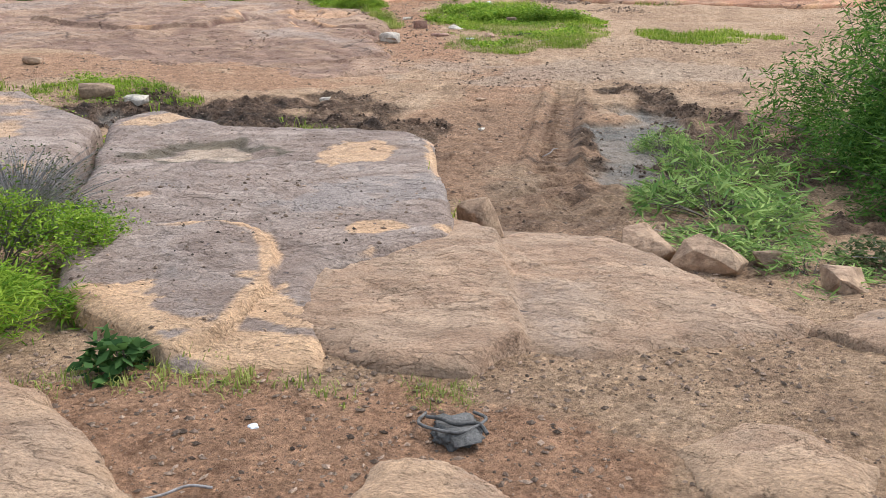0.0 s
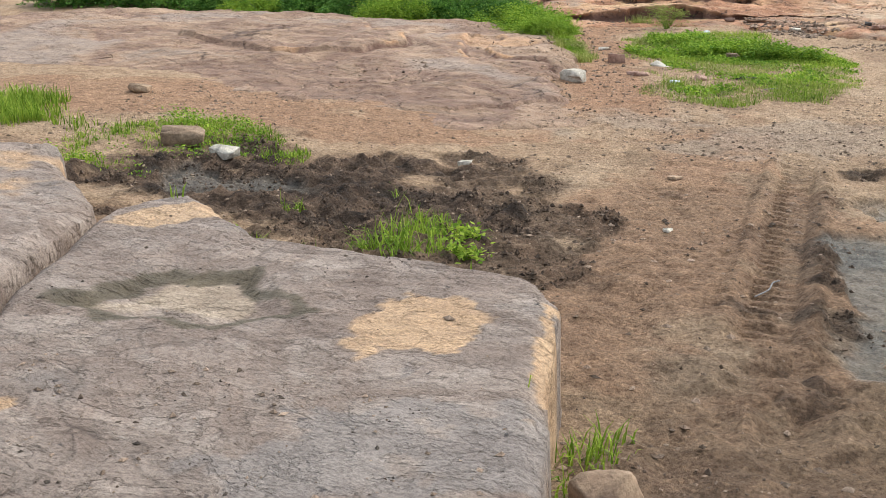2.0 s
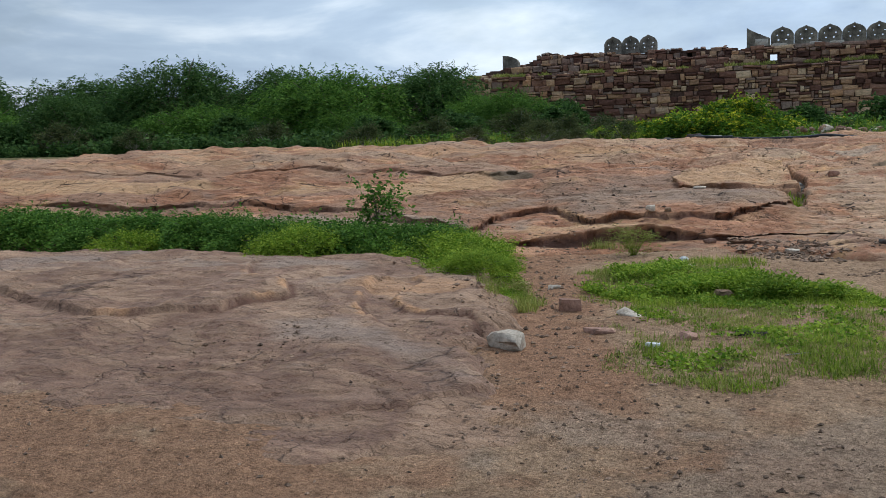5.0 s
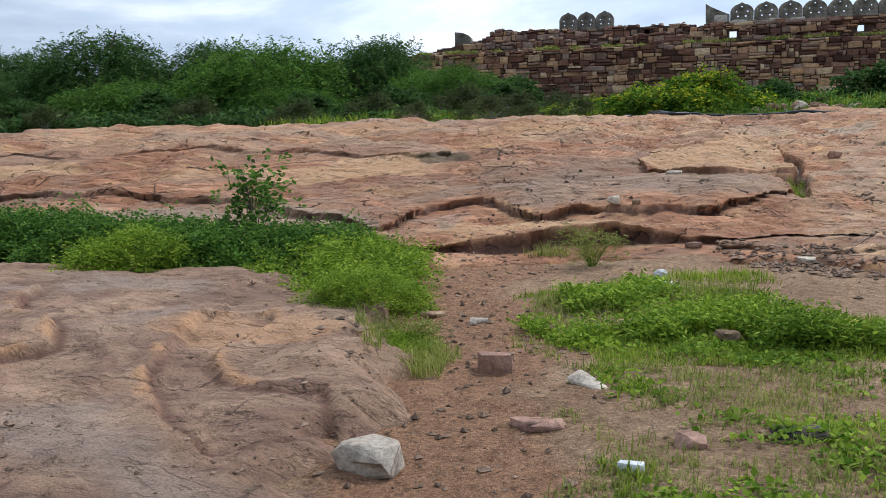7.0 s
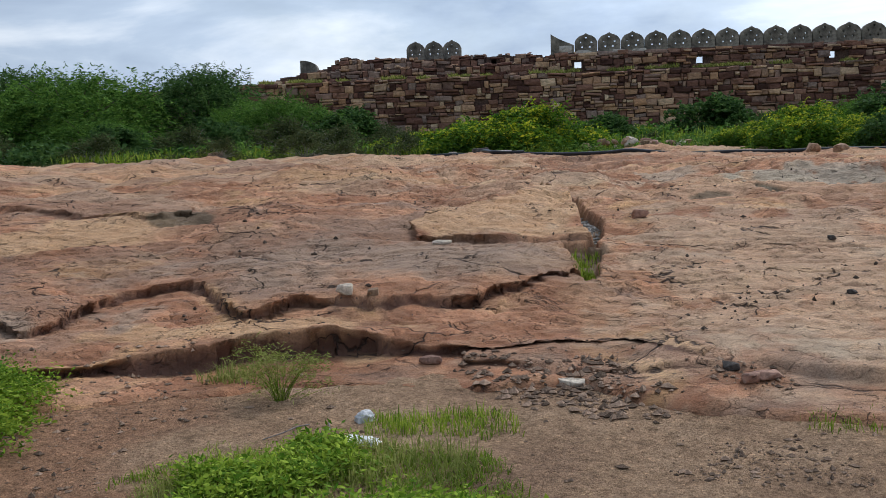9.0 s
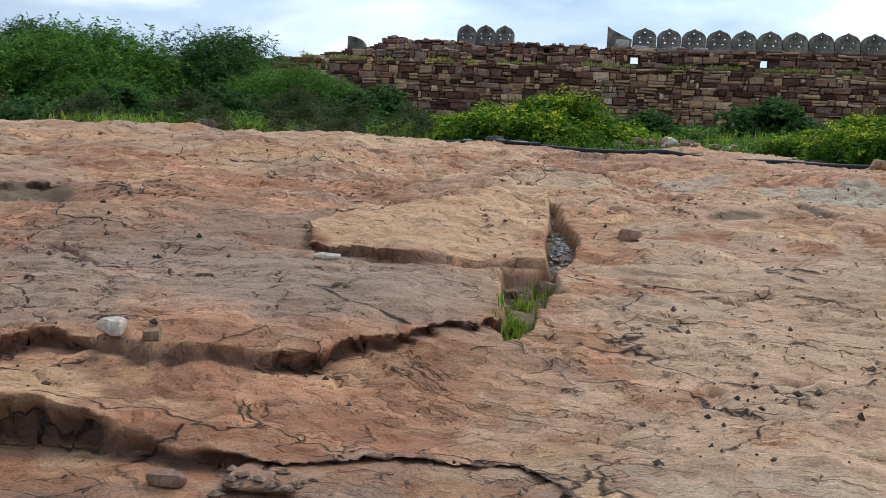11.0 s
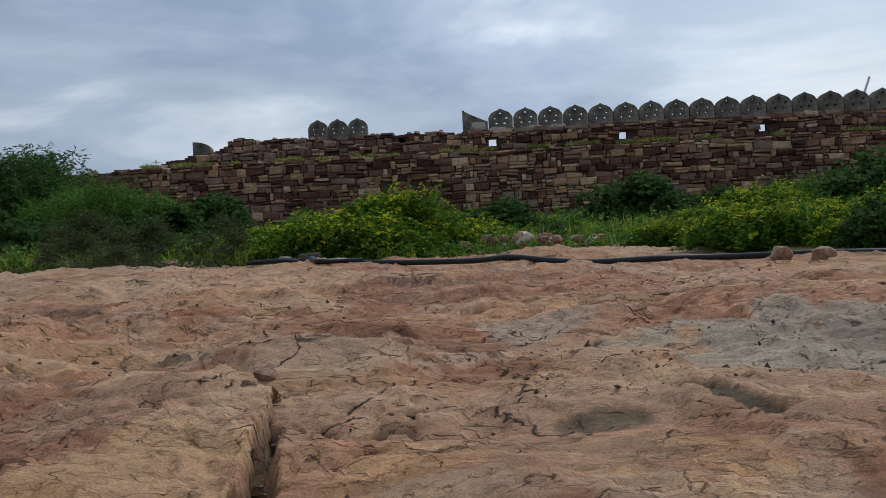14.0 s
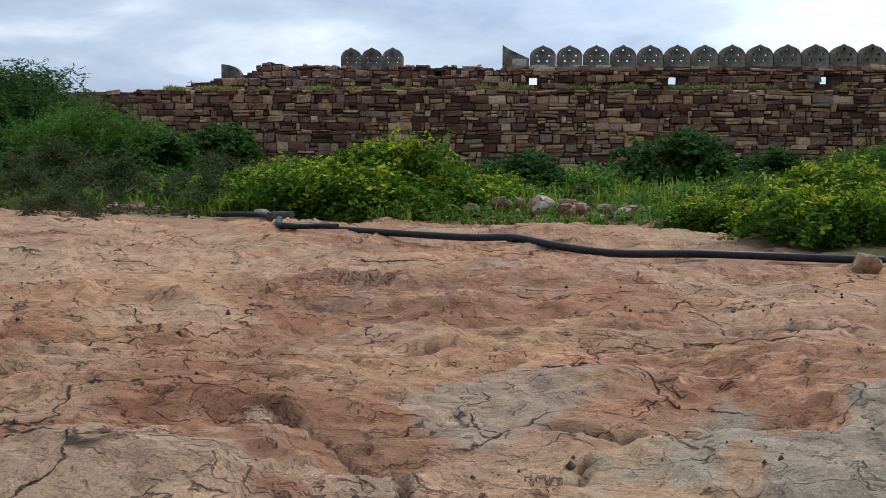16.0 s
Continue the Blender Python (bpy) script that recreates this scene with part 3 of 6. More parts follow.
ZERO = lambda x, y: np.zeros_like(x)
BLOCK = [(-1.91, 3.2), (-2.25, 4.01), (-2.5, 4.8), (-2.92, 5.95), (-2.74, 6.3), (-2.13, 5.8), (-1.6, 5.8), (-0.95, 5.72), (-0.78, 5.5), (-0.68, 4.95), (-0.58, 4.4), (-0.52, 3.95), (-0.75, 3.75), (-0.98, 3.5), (-0.85, 3.05), (-0.78, 2.76), (-1.0, 2.73), (-1.25, 2.7), (-1.53, 2.9)]
SWIRL = [(-1.95, 3.25), (-1.8, 3.85), (-1.5, 3.92), (-1.3, 3.87), (-1.19, 3.65), (-1.12, 3.3), (-1.15, 2.95), (-1.3, 2.76), (-1.6, 2.95)]
HOLLOW = [(-2.35, 4.95), (-2.2, 5.35), (-1.9, 5.4), (-1.62, 5.15), (-1.85, 4.98)]


def patch(x, y, cx, cy, rx, ry, turn, seed):
    c, s = math.cos(turn), math.sin(turn)
    u, v = ((x - cx) * c + (y - cy) * s) / rx, ((y - cy) * c - (x - cx) * s) / ry
    return smooth(1.03, 0.9, np.sqrt(u * u + v * v) + 1.6 * fbm(x * 4.5, y * 4.5, 5, seed))


def block_tan(x, y):
    lip = inside(x, y, SWIRL)
    rim = inside(x, y, BLOCK)
    n = fbm(x * 3, y * 3, 5, 51)
    return np.maximum.reduce([
        smooth(0.055, 0.04, np.abs(lip - 0.015) + 0.05 * np.abs(n)) * smooth(-1.8, -1.6, x), smooth(0.055, 0.04, np.abs(rim - 0.03) + 0.4 * np.abs(n)) * smooth(-0.12, 0.02, fbm(x * 1.4, y * 1.4, 3, 59)) * smooth(-1.3, -1.0, x),
        0.9 * patch(x, y, -1.18, 5.15, 0.14, 0.2, 0.3, 53), patch(x, y, -1.62, 3.05, 0.3, 0.13, -0.3, 54), patch(x, y, -0.78, 4.0, 0.2, 0.07, 0.2, 55), 0.8 * patch(x, y, -2.05, 4.3, 0.09, 0.05, 0.4, 56),
        patch(x, y, -1.05, 3.15, 0.1, 0.18, 0.3, 60), patch(x, y, -0.95, 2.85, 0.22, 0.1, 0.0, 61), 0.9 * patch(x, y, -0.7, 5.1, 0.07, 0.3, 0.15, 62), 0.9 * patch(x, y, -2.6, 6.0, 0.3, 0.13, 0.9, 63)])


block_z = outcrop("rock_block", BLOCK, lambda x, y: np.interp(y, [2.7, 3.3, 3.9, 4.4, 6.2], [0.07, 0.11, 0.16, 0.205, 0.245]), 0.0135, 0.05, 0.5, M_BLOCK,
        "grey weathered sandstone block with tan worn edges and a shallow hollow", {"tan": block_tan, "grey": lambda x, y: 0.6 * patch(x, y, -0.95, 4.5, 0.3, 0.25, 0.2, 66), "wet": lambda x, y: 0.8 * smooth(0.06, 0.035, np.abs(inside(x, y, HOLLOW) + 0.12 * fbm(x * 6, y * 6, 5, 65))), "riser": ZERO, "pale": lambda x, y: 0.55 * smooth(0.03, 0.09, inside(x, y, HOLLOW) + 0.12 * fbm(x * 6, y * 6, 4, 64))},
        0.006, 41, 0.025, 0.12, ((SWIRL, 0.04, 0.012), (HOLLOW, -0.03, 0.05)))
outcrop("rock_block", [(-4.6, 6.9), (-4.1, 7.0), (-3.5, 6.4), (-3.02, 5.98), (-2.6, 4.85), (-2.75, 4.5), (-3.2, 4.7), (-4.4, 5.2)],
        lambda x, y: 0.24 + 0 * x, 0.022, 0.07, 0.5, M_BLOCK, "grey weathered sandstone block with a tan rounded rim", {"tan": lambda x, y: 0.8 * smooth(0.05, 0.25, fbm(x * 2, y * 2, 4, 57)), "grey": ZERO, "wet": ZERO, "riser": ZERO, "pale": ZERO}, 0.008, 43, 0.03)
SHEET = [(-1.35, 4.1), (-0.6, 4.42), (-0.36, 4.3), (-0.2, 4.55), (0.08, 4.55), (0.4, 4.12), (0.62, 3.75), (0.88, 3.42), (0.55, 3.1), (0.1, 2.95), (-0.15, 3.0), (-0.33, 2.78), (-0.58, 2.78), (-0.85, 2.9), (-1.15, 3.2), (-1.3, 3.6)]
STEP = [(-1.4, 4.15), (-0.6, 4.42), (-0.34, 4.25), (-0.25, 3.6), (-0.17, 3.05), (-0.33, 2.78), (-0.6, 2.78), (-1.2, 2.9)]
outcrop("rock_sheet", SHEET, lambda x, y: np.interp(y, [2.7, 3.2, 4.0, 4.35, 4.6], [0.045, 0.06, 0.085, 0.06, -0.05]) - 0.04 * smooth(0.1, 0.9, x), 0.016, 0.06, 0.2, M_SAND,
        "dusty tan sandstone sheet with a stepped edge", {"tan": lambda x, y: 0.2 * smooth(0, 0.3, fbm(x * 2, y * 2, 4, 58)), "grey": ZERO, "wet": ZERO, "riser": ZERO, "pale": ZERO}, 0.009, 45, 0.04, 0.12, ((STEP, 0.055, 0.02),))
for shape, rise, seed in ([[(-2.6, 2.6), (-1.85, 2.65), (-1.55, 2.46), (-1.3, 2.22), (-1.15, 2.08), (-1.0, 1.9), (-1.0, 1.4), (-2.6, 1.2)], 0.07, 61],
                          [[(0.24, 2.42), (0.46, 2.56), (0.6, 2.54), (0.76, 2.36), (0.66, 2.18), (0.34, 2.2)], 0.03, 62],
                          [[(-0.5, 2.22), (-0.3, 2.2), (-0.05, 2.04), (-0.1, 1.7), (-0.5, 1.75)], 0.03, 63],
                          [[(0.84, 3.36), (1.2, 3.66), (1.9, 3.6), (1.7, 3.0), (1.05, 3.12)], 0.05, 64]):
    outcrop("rock_sheet", shape, lambda x, y, r=rise: soil_height(x, y) + r, 0.018, 0.06, 0.15, M_SAND, "pale tan sandstone surfacing through the dust",
            {"tan": lambda x, y, s=seed: 0.8 * smooth(0, 0.25, fbm(x * 2, y * 2, 4, s)), "grey": ZERO, "wet": ZERO, "riser": ZERO, "pale": ZERO}, 0.007, seed, 0.05)

LIP = [(-4.69, 12.66), (-4.72, 12.99), (-4.61, 13.16), (-4.43, 13.41), (-4.59, 13.67), (-4.82, 13.88), (-5.08, 13.93), (-5.45, 14.52), (-5.59, 14.88), (-7.2, 14.6), (-7.4, 13.2), (-5.6, 12.3)]
SPUR = [(-2.85, 12.21), (-3.21, 12.52), (-3.66, 13.1), (-3.8, 13.6), (-3.96, 14.24), (-3.6, 14.45), (-3.48, 14.2), (-3.52, 13.5), (-3.28, 13.2), (-2.99, 13.07), (-2.7, 13.13), (-2.45, 12.6)]
SHELF = [(-10.6, 11.6), (-9.2, 10.5), (-7, 9.9), (-5, 9.7), (-3.4, 9.6), (-2.2, 10.0), (-1.5, 10.5), (-1.95, 11.4), (-2.35, 12.0), (-2.45, 12.7), (-2.4, 13.3), (-2.7, 14.0), (-3.0, 14.5), (-3.2, 15.4), (-5, 16.4), (-8.5, 16.8), (-10.6, 16.2), (-11.4, 14.4)]
PLATE = [(-9.8, 11.6), (-8.4, 10.8), (-6, 10.6), (-3.3, 10.2), (-2.0, 11.3), (-2.44, 11.96), (-2.8, 12.15), (-3.27, 12.53), (-3.6, 13.2), (-3.9, 13.8), (-4.0, 14.6), (-4.4, 15.5), (-8.2, 16.3), (-10.2, 15.2)]
# riser lays the same shadow-darkened maroon at the foot of lip and spur
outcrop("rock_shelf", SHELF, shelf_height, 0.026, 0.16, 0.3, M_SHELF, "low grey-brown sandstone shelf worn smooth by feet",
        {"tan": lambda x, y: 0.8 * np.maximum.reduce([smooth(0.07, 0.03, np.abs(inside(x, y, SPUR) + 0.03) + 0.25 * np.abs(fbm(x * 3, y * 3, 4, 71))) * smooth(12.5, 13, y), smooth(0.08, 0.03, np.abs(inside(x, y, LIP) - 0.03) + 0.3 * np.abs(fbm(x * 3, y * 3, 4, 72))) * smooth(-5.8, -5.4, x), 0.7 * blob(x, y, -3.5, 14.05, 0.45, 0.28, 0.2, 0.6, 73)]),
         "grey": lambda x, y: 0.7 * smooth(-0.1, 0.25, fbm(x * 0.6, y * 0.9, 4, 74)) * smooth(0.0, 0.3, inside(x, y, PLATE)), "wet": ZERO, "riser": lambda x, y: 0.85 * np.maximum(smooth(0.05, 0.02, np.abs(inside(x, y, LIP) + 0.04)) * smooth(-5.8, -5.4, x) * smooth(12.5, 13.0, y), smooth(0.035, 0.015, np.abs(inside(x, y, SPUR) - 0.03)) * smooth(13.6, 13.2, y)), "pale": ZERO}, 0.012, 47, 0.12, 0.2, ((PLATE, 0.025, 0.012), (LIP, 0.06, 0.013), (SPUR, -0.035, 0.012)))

# the long slope of layered sandstone
FRONT = [(-21, 20.2), (-16, 19.0), (-13, 18.7), (-10, 18.6), (-6.5, 18.3), (-4.6, 18.0), (-3.95, 17.6), (-3.4, 17.62), (-3.0, 17.9), (-2.6, 17.98), (-2.4, 18.15), (-1.7, 18.2), (-1.2, 18.12), (-0.73, 18.12), (-0.3, 18.28), (0.14, 18.3), (0.35, 18.05), (0.62, 17.72), (1.5, 17.5), (2.3, 17.3), (5.0, 17.0), (8.5, 17.6), (11.5, 19.5), (13.5, 24), (12.5, 31), (9.5, 37), (6, 42), (-2, 44.5), (-12, 44), (-19, 39), (-23, 30), (-22.5, 24)]
LOWER = [(-0.9, 17.95), (-0.33, 17.82), (0.05, 17.76), (0.5, 17.63), (0.92, 17.63), (1.39, 17.75), (1.55, 17.4), (2.2, 17.2), (9.5, 17.2), (9.5, 24), (-0.9, 24)]
SECOND = [(-17, 20.6), (-9, 20.2), (-6.5, 19.7), (-5.2, 18.95), (-4.35, 18.5), (-4.22, 18.9), (-4.1, 19.8), (-3.5, 19.85), (-2.95, 19.15), (-2.7, 18.78), (-2.26, 19.02), (-1.6, 18.9), (-0.9, 19.1), (-0.47, 19.55), (-0.22, 19.72), (-0.1, 20.0), (-0.15, 20.5), (-0.25, 21.0), (0.0, 21.3), (-0.08, 22.2), (-0.1, 22.9), (-0.22, 24.2), (-0.35, 25.0), (-2.5, 27.5), (-7, 28), (-17, 28)]
SLAB = [(-1.9, 21.9), (-1.72, 21.4), (-1.5, 21.22), (-1.12, 21.02), (-0.86, 21.02), (-0.58, 21.12), (-0.3, 21.35), (0.01, 21.32), (-0.06, 22.0), (-0.1, 22.85), (-0.22, 24.2), (-0.35, 25.0), (-0.75, 24.6), (-0.9, 23.4), (-1.5, 22.9)]
THIRD = [(-17, 24.2), (-9, 23.8), (-6.2, 23.0), (-5.1, 22.4), (-4.6, 22.7), (-4.9, 23.6), (-8, 25.5), (-17, 26)]
CRACK = [(-0.07, 19.6), (-0.16, 20.3), (-0.28, 21.1), (0.02, 21.3), (-0.1, 22.4), (-0.1, 22.85), (-0.25, 24.3), (-0.4, 25.1), (-0.22, 24.5), (-0.04, 23.5), (0.15, 22.55), (0.12, 21.85), (0.04, 21.4), (0.14, 20.8), (0.02, 20.3), (0.06, 19.85)]
POOL = [(1.6, 26.98), (2.0, 27.0), (2.55, 26.95), (2.1, 26.75), (1.75, 26.82)]
DIP = [(1.22, 24.15), (1.4, 24.28), (1.75, 24.22), (1.5, 24.03)]


def seam(x, y, line, width, seed, wobble=0.05):
    """One along a broken line, fading out at the given half width."""
    x, y = x + wobble * fbm(x * 5, y * 5, 4, seed), y + wobble * fbm(x * 5 + 9, y * 5, 4, seed + 1)
    d = np.full_like(x, 9.0)
    for (ax, ay), (bx, by) in zip(line, line[1:]):
        t = np.clip(((x - ax) * (bx - ax) + (y - ay) * (by - ay)) / ((bx - ax) ** 2 + (by - ay) ** 2), 0, 1)
        d = np.minimum(d, np.hypot(x - ax - t * (bx - ax), y - ay - t * (by - ay)))
    return smooth(width, width * 0.4, d)


SEAMS = [[(0.55, 24.33), (0.49, 24.56), (0.6, 24.7), (0.78, 24.8)], [(-0.05, 24.3), (0.3, 24.16), (0.57, 24.13)], [(1.08, 25.56), (1.43, 25.95), (1.72, 26.5)], [(0.1, 26.9), (0.6, 26.6), (1.0, 26.0)],
         [(-3.6, 21.2), (-3.0, 20.7), (-2.4, 20.5)], [(1.0, 19.3), (1.6, 19.6), (2.4, 19.55)], [(0.6, 20.9), (1.5, 21.3), (2.6, 21.2)], [(-2.6, 23.6), (-1.9, 23.9), (-1.1, 23.7)], [(-1.9, 28.6), (-0.4, 28.2), (1.2, 28.6)], [(2.0, 29.2), (3.4, 28.9), (4.6, 29.4)], [(-3.0, 26.0), (-2.2, 25.7), (-1.5, 26.2)]]
WET_SEAMS = [([(1.8, 24.82), (1.99, 24.59), (2.18, 24.29), (2.39, 24.13)], 0.1), ([(1.58, 26.92), (2.07, 26.86), (2.53, 26.9)], 0.1), ([(-1.62, 26.08), (-1.4, 26.32), (-1.24, 26.4)], 0.1)]


def seams(x, y):
    out = 0 * x
    for k, line in enumerate(SEAMS):
        out = np.maximum(out, seam(x, y, line, 0.045, 140 + 2 * k, 0.12))
    return out


def wet_seams(x, y):
    out = 0 * x
    for k, (line, width) in enumerate(WET_SEAMS):
        out = np.maximum(out, seam(x, y, line, width, 170 + 2 * k, 0.1))
    return out


def slope_rim(x, y):
    return inside(x, y, FRONT) + 0.05 * fbm(x * 2.2, y * 2.2, 4, 81) + 1.6 * fbm(x * 0.35, y * 0.35, 4, 115) * np.maximum(smooth(-9, -13, x), np.maximum(smooth(6, 9, x), smooth(38, 41, y))) + 0.025 * fbm(x * 9, y * 9, 3, 82)


def rag_of(x, y):
    return 0.07 * fbm(x * 1.9, y * 1.9, 4, 83) + 0.05 * fbm(x * 8, y * 8, 3, 84)


def ledges(x, y):
    """Distance to the nearest broken ledge, positive above it."""
    rag = rag_of(x, y)
    return [slope_rim(x, y), inside(x, y, SECOND) + rag, inside(x, y, SLAB) + 0.6 * rag, inside(x, y, LOWER) + rag, inside(x, y, THIRD) + rag]


def undercut(x, y):
    e = 0.02
    dx, dy = 0 * x, 0 * x
    for here, ex, ey, amount in zip(ledges(x, y), ledges(x + e, y), ledges(x, y + e), (0.10, 0.08, 0.07, 0.05, 0.045)):
        k = amount * smooth(-0.3, 0.05, fbm(x * 1.7, y * 1.7, 3, 109)) * smooth(-0.085, -0.03, here) * smooth(0.015, -0.012, here) * (smooth(18.15, 18.0, y) if amount == 0.05 else 1.0) * smooth(0.5, 0.1, x)
        dx, dy = dx + k * (ex - here) / e, dy + k * (ey - here) / e
    return dx, dy


# Mask for the maroon, shadow-darkened ledge faces and the open seams.
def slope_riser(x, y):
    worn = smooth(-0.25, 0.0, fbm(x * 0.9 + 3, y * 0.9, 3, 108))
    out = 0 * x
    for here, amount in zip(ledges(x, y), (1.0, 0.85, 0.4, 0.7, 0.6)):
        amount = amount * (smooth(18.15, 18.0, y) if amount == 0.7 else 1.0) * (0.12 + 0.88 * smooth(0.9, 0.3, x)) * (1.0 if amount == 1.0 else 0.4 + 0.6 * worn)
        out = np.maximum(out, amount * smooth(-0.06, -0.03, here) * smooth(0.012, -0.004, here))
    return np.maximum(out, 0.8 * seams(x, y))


def slope_z(x, y):
    rag = rag_of(x, y)
    z = slope_height(x, y)
    rim = slope_rim(x, y)
    low = inside(x, y, LOWER) + rag
    under = 0.05 * smooth(-0.02, 0.03, low)
    body = smooth(-0.035, 0.02, rim)
    foot = soil_height(x, y) - 0.12
    z = z + (0.03 + 0.05 * smooth(-0.3, -0.9, x)) * smooth(-0.02, 0.012, inside(x, y, SECOND) + rag)
    z = z + 0.075 * smooth(-0.02, 0.012, inside(x, y, SLAB) + 0.6 * rag)
    z = z + 0.05 * smooth(-0.04, 0.03, inside(x, y, THIRD) + rag)
    z = z - 0.14 * smooth(-0.01, 0.03, inside(x, y, CRACK) + 0.4 * rag)
    z = z - 0.035 * smooth(-0.05, 0.1, inside(x, y, POOL) + 0.3 * rag) - 0.02 * smooth(-0.05, 0.1, inside(x, y, DIP))
    z = z - 0.05 * seams(x, y) - 0.05 * wet_seams(x, y)
    wild = smooth(17.5, 19.5, y)
    z = z + (0.010 + 0.010 * wild) * flakes(x * 0.8, y * 1.5, 0.7, 85) + (0.014 + 0.014 * smooth(23, 25, y)) * flakes(x, y * 1.2, 1.9, 86, 7.0)
    z = z + 0.10 * fbm(x * 0.45, y * 0.45, 3, 87) * wild + 0.012 * fbm(x * 2.2, y * 3.2, 4, 107) + 0.007 * fbm(x * 5, y * 8, 4, 88) + (0.004 + 0.008 * smooth(22.5, 24.5, y)) * flakes(x + 0.4 * y, y * 1.8, 0.9, 119, 8.0)
    z = z - 0.035 * fissures(x * 0.8, y * 1.3, 1.3, 89, 0.022) - 0.02 * fissures(x, y, 0.6, 90, 0.03)
    face = np.interp(x, [-5, -4, -2.5, -1, 0.1, 0.45], [0.16, 0.14, 0.12, 0.10, 0.07, 0.015])
    floor = soil_height(x, y) + 0.03 + 0.03 * fbm(x * 3, y * 3, 4, 92)
    apron = floor + np.maximum(0, slope_height(x, y) - face - floor) * smooth(-0.75, -0.03, rim) + 0.6 * under + 0.01 * flakes(x, y, 0.6, 91)
    apron = np.where((low > -0.4) | (x > -4.3), apron, foot) - 0.25 * smooth(-0.55, -0.8, rim)
    return z * body + apron * (1 - body)


def slope_tan(x, y):
    band = smooth(0.55, 0.2, np.abs(y - np.interp(x, [-14, -6, -4.6], [22.3, 21.6, 22.2])) + 1.4 * fbm(x * 0.7, y * 1.4, 4, 93)) * smooth(-4.3, -4.9, x)
    return np.maximum.reduce([0.9 * band, 0.85 * smooth(-0.05, 0.15, inside(x, y, SLAB) + 0.3 * fbm(x * 2, y * 2, 4, 94)), 0.8 * blob(x, y, -2.4, 18.45, 1.2, 0.3, 0, 0.5, 95),
                              0.25 * blob(x, y, 1.6, 20.0, 1.9, 2.4, 0.2, 0.5, 96), 0.55 * smooth(-0.1, 0.25, fbm(x * 0.5 + 4, y * 0.8, 4, 97)) * smooth(23, 26, y)])


def slope_grey(x, y):
    return np.maximum.reduce([0.15 * smooth(0, 0.5, inside(x, y, SECOND)) * blob(x, y, -1.8, 20.3, 2.4, 1.0, 0, 0.5, 98), 0.6 * blob(x, y, 3.2, 26.0, 1.1, 1.1, 0.2, 0.6, 100),
                              0.45 * blob(x, y, 1.2, 27.3, 0.5, 0.6, 0, 0.5, 101), 0.2 * blob(x, y, 0.7, 17.9, 1.1, 0.4, 0, 0.5, 102), 0.3 * blob(x, y, -6.5, 18.8, 2.5, 0.5, 0, 0.5, 103)])


def slope_pale(x, y):
    return np.maximum.reduce([0.4 * blob(x, y, 1.9, 20.6, 1.7, 2.8, 0.15, 0.5, 110), 0.3 * smooth(0.0, 0.2, fbm(x * 0.6 + 7, y * 0.9, 4, 111)) * smooth(22, 25, y),
                              0.6 * blob(x, y, 1.6, 17.9, 0.6, 0.25, 0, 0.5, 112), 0.5 * blob(x, y, -0.2, 26.0, 0.9, 0.5, 0.3, 0.6, 113)])


def slope_brown(x, y):
    plate = smooth(0.0, 0.15, inside(x, y, SECOND)) * smooth(0.05, -0.1, inside(x, y, SLAB)) * smooth(23.6, 22.4, y + 0.8 * fbm(x * 0.8, y * 0.8, 3, 121)) * smooth(-5.2, -4.0, x)
    left = 0.7 * smooth(-0.05, 0.25, fbm(x * 0.5, y * 0.9, 4, 122)) * smooth(-3.5, -5.0, x)
    return np.maximum(0.95 * plate * smooth(-0.5, 0.1, fbm(x * 0.9, y * 1.3, 4, 123)), left)


def slope_wet(x, y):
    return np.maximum.reduce([0.95 * wet_seams(x, y), 0.75 * smooth(0.0, 0.035, inside(x, y, CRACK) + 0.4 * rag_of(x, y)), 0.75 * blob(x, y, 1.5, 24.15, 0.28, 0.1, 0.0, 0.35, 105), 0.8 * blob(x, y, -4.6, 22.7, 0.35, 0.3, 0.4, 0.6, 99), 0.7 * blob(x, y, -1.3, 26.1, 0.3, 0.16, 0.4, 0.5, 106)])


sx = spans((-24, -12, 0.25), (-12, -5, 0.08), (-5, 1.0, 0.022), (1.0, 4.2, 0.03), (4.2, 8.2, 0.08), (8.2, 15, 0.25))
sy = spans((16.1, 17.5, 0.035), (17.5, 21.6, 0.02), (21.6, 28.5, 0.03), (28.5, 34, 0.06), (34, 45.5, 0.15))
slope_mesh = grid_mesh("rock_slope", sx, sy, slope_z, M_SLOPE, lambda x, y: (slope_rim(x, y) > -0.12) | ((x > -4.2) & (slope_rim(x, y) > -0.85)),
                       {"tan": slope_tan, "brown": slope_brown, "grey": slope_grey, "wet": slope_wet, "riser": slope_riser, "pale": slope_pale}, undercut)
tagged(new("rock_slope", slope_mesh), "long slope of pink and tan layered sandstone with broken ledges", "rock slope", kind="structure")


def surface(x, y):
    """Height of the walked surface at one place."""
    ax, ay = np.array([float(x)]), np.array([float(y)])
    z = soil_z(ax, ay)[0]
    if y > 17.3:
        z = max(z, slope_z(ax, ay)[0])
    if inside(ax, ay, SHELF)[0] > 0:
        z = max(z, shelf_height(ax, ay)[0] + 0.02)
    if inside(ax, ay, BLOCK)[0] > 0:
        z = max(z, block_z(ax, ay)[0])
    return float(z)


# ---- loose stones ----
def thing(name, place, label, category, group="", turn=0.0):
    ob = new(name)
    ob.empty_display_size = 0.1
    ob.matrix_world = pose(*place, 0, 0, turn)
    return tagged(ob, label, category, group)


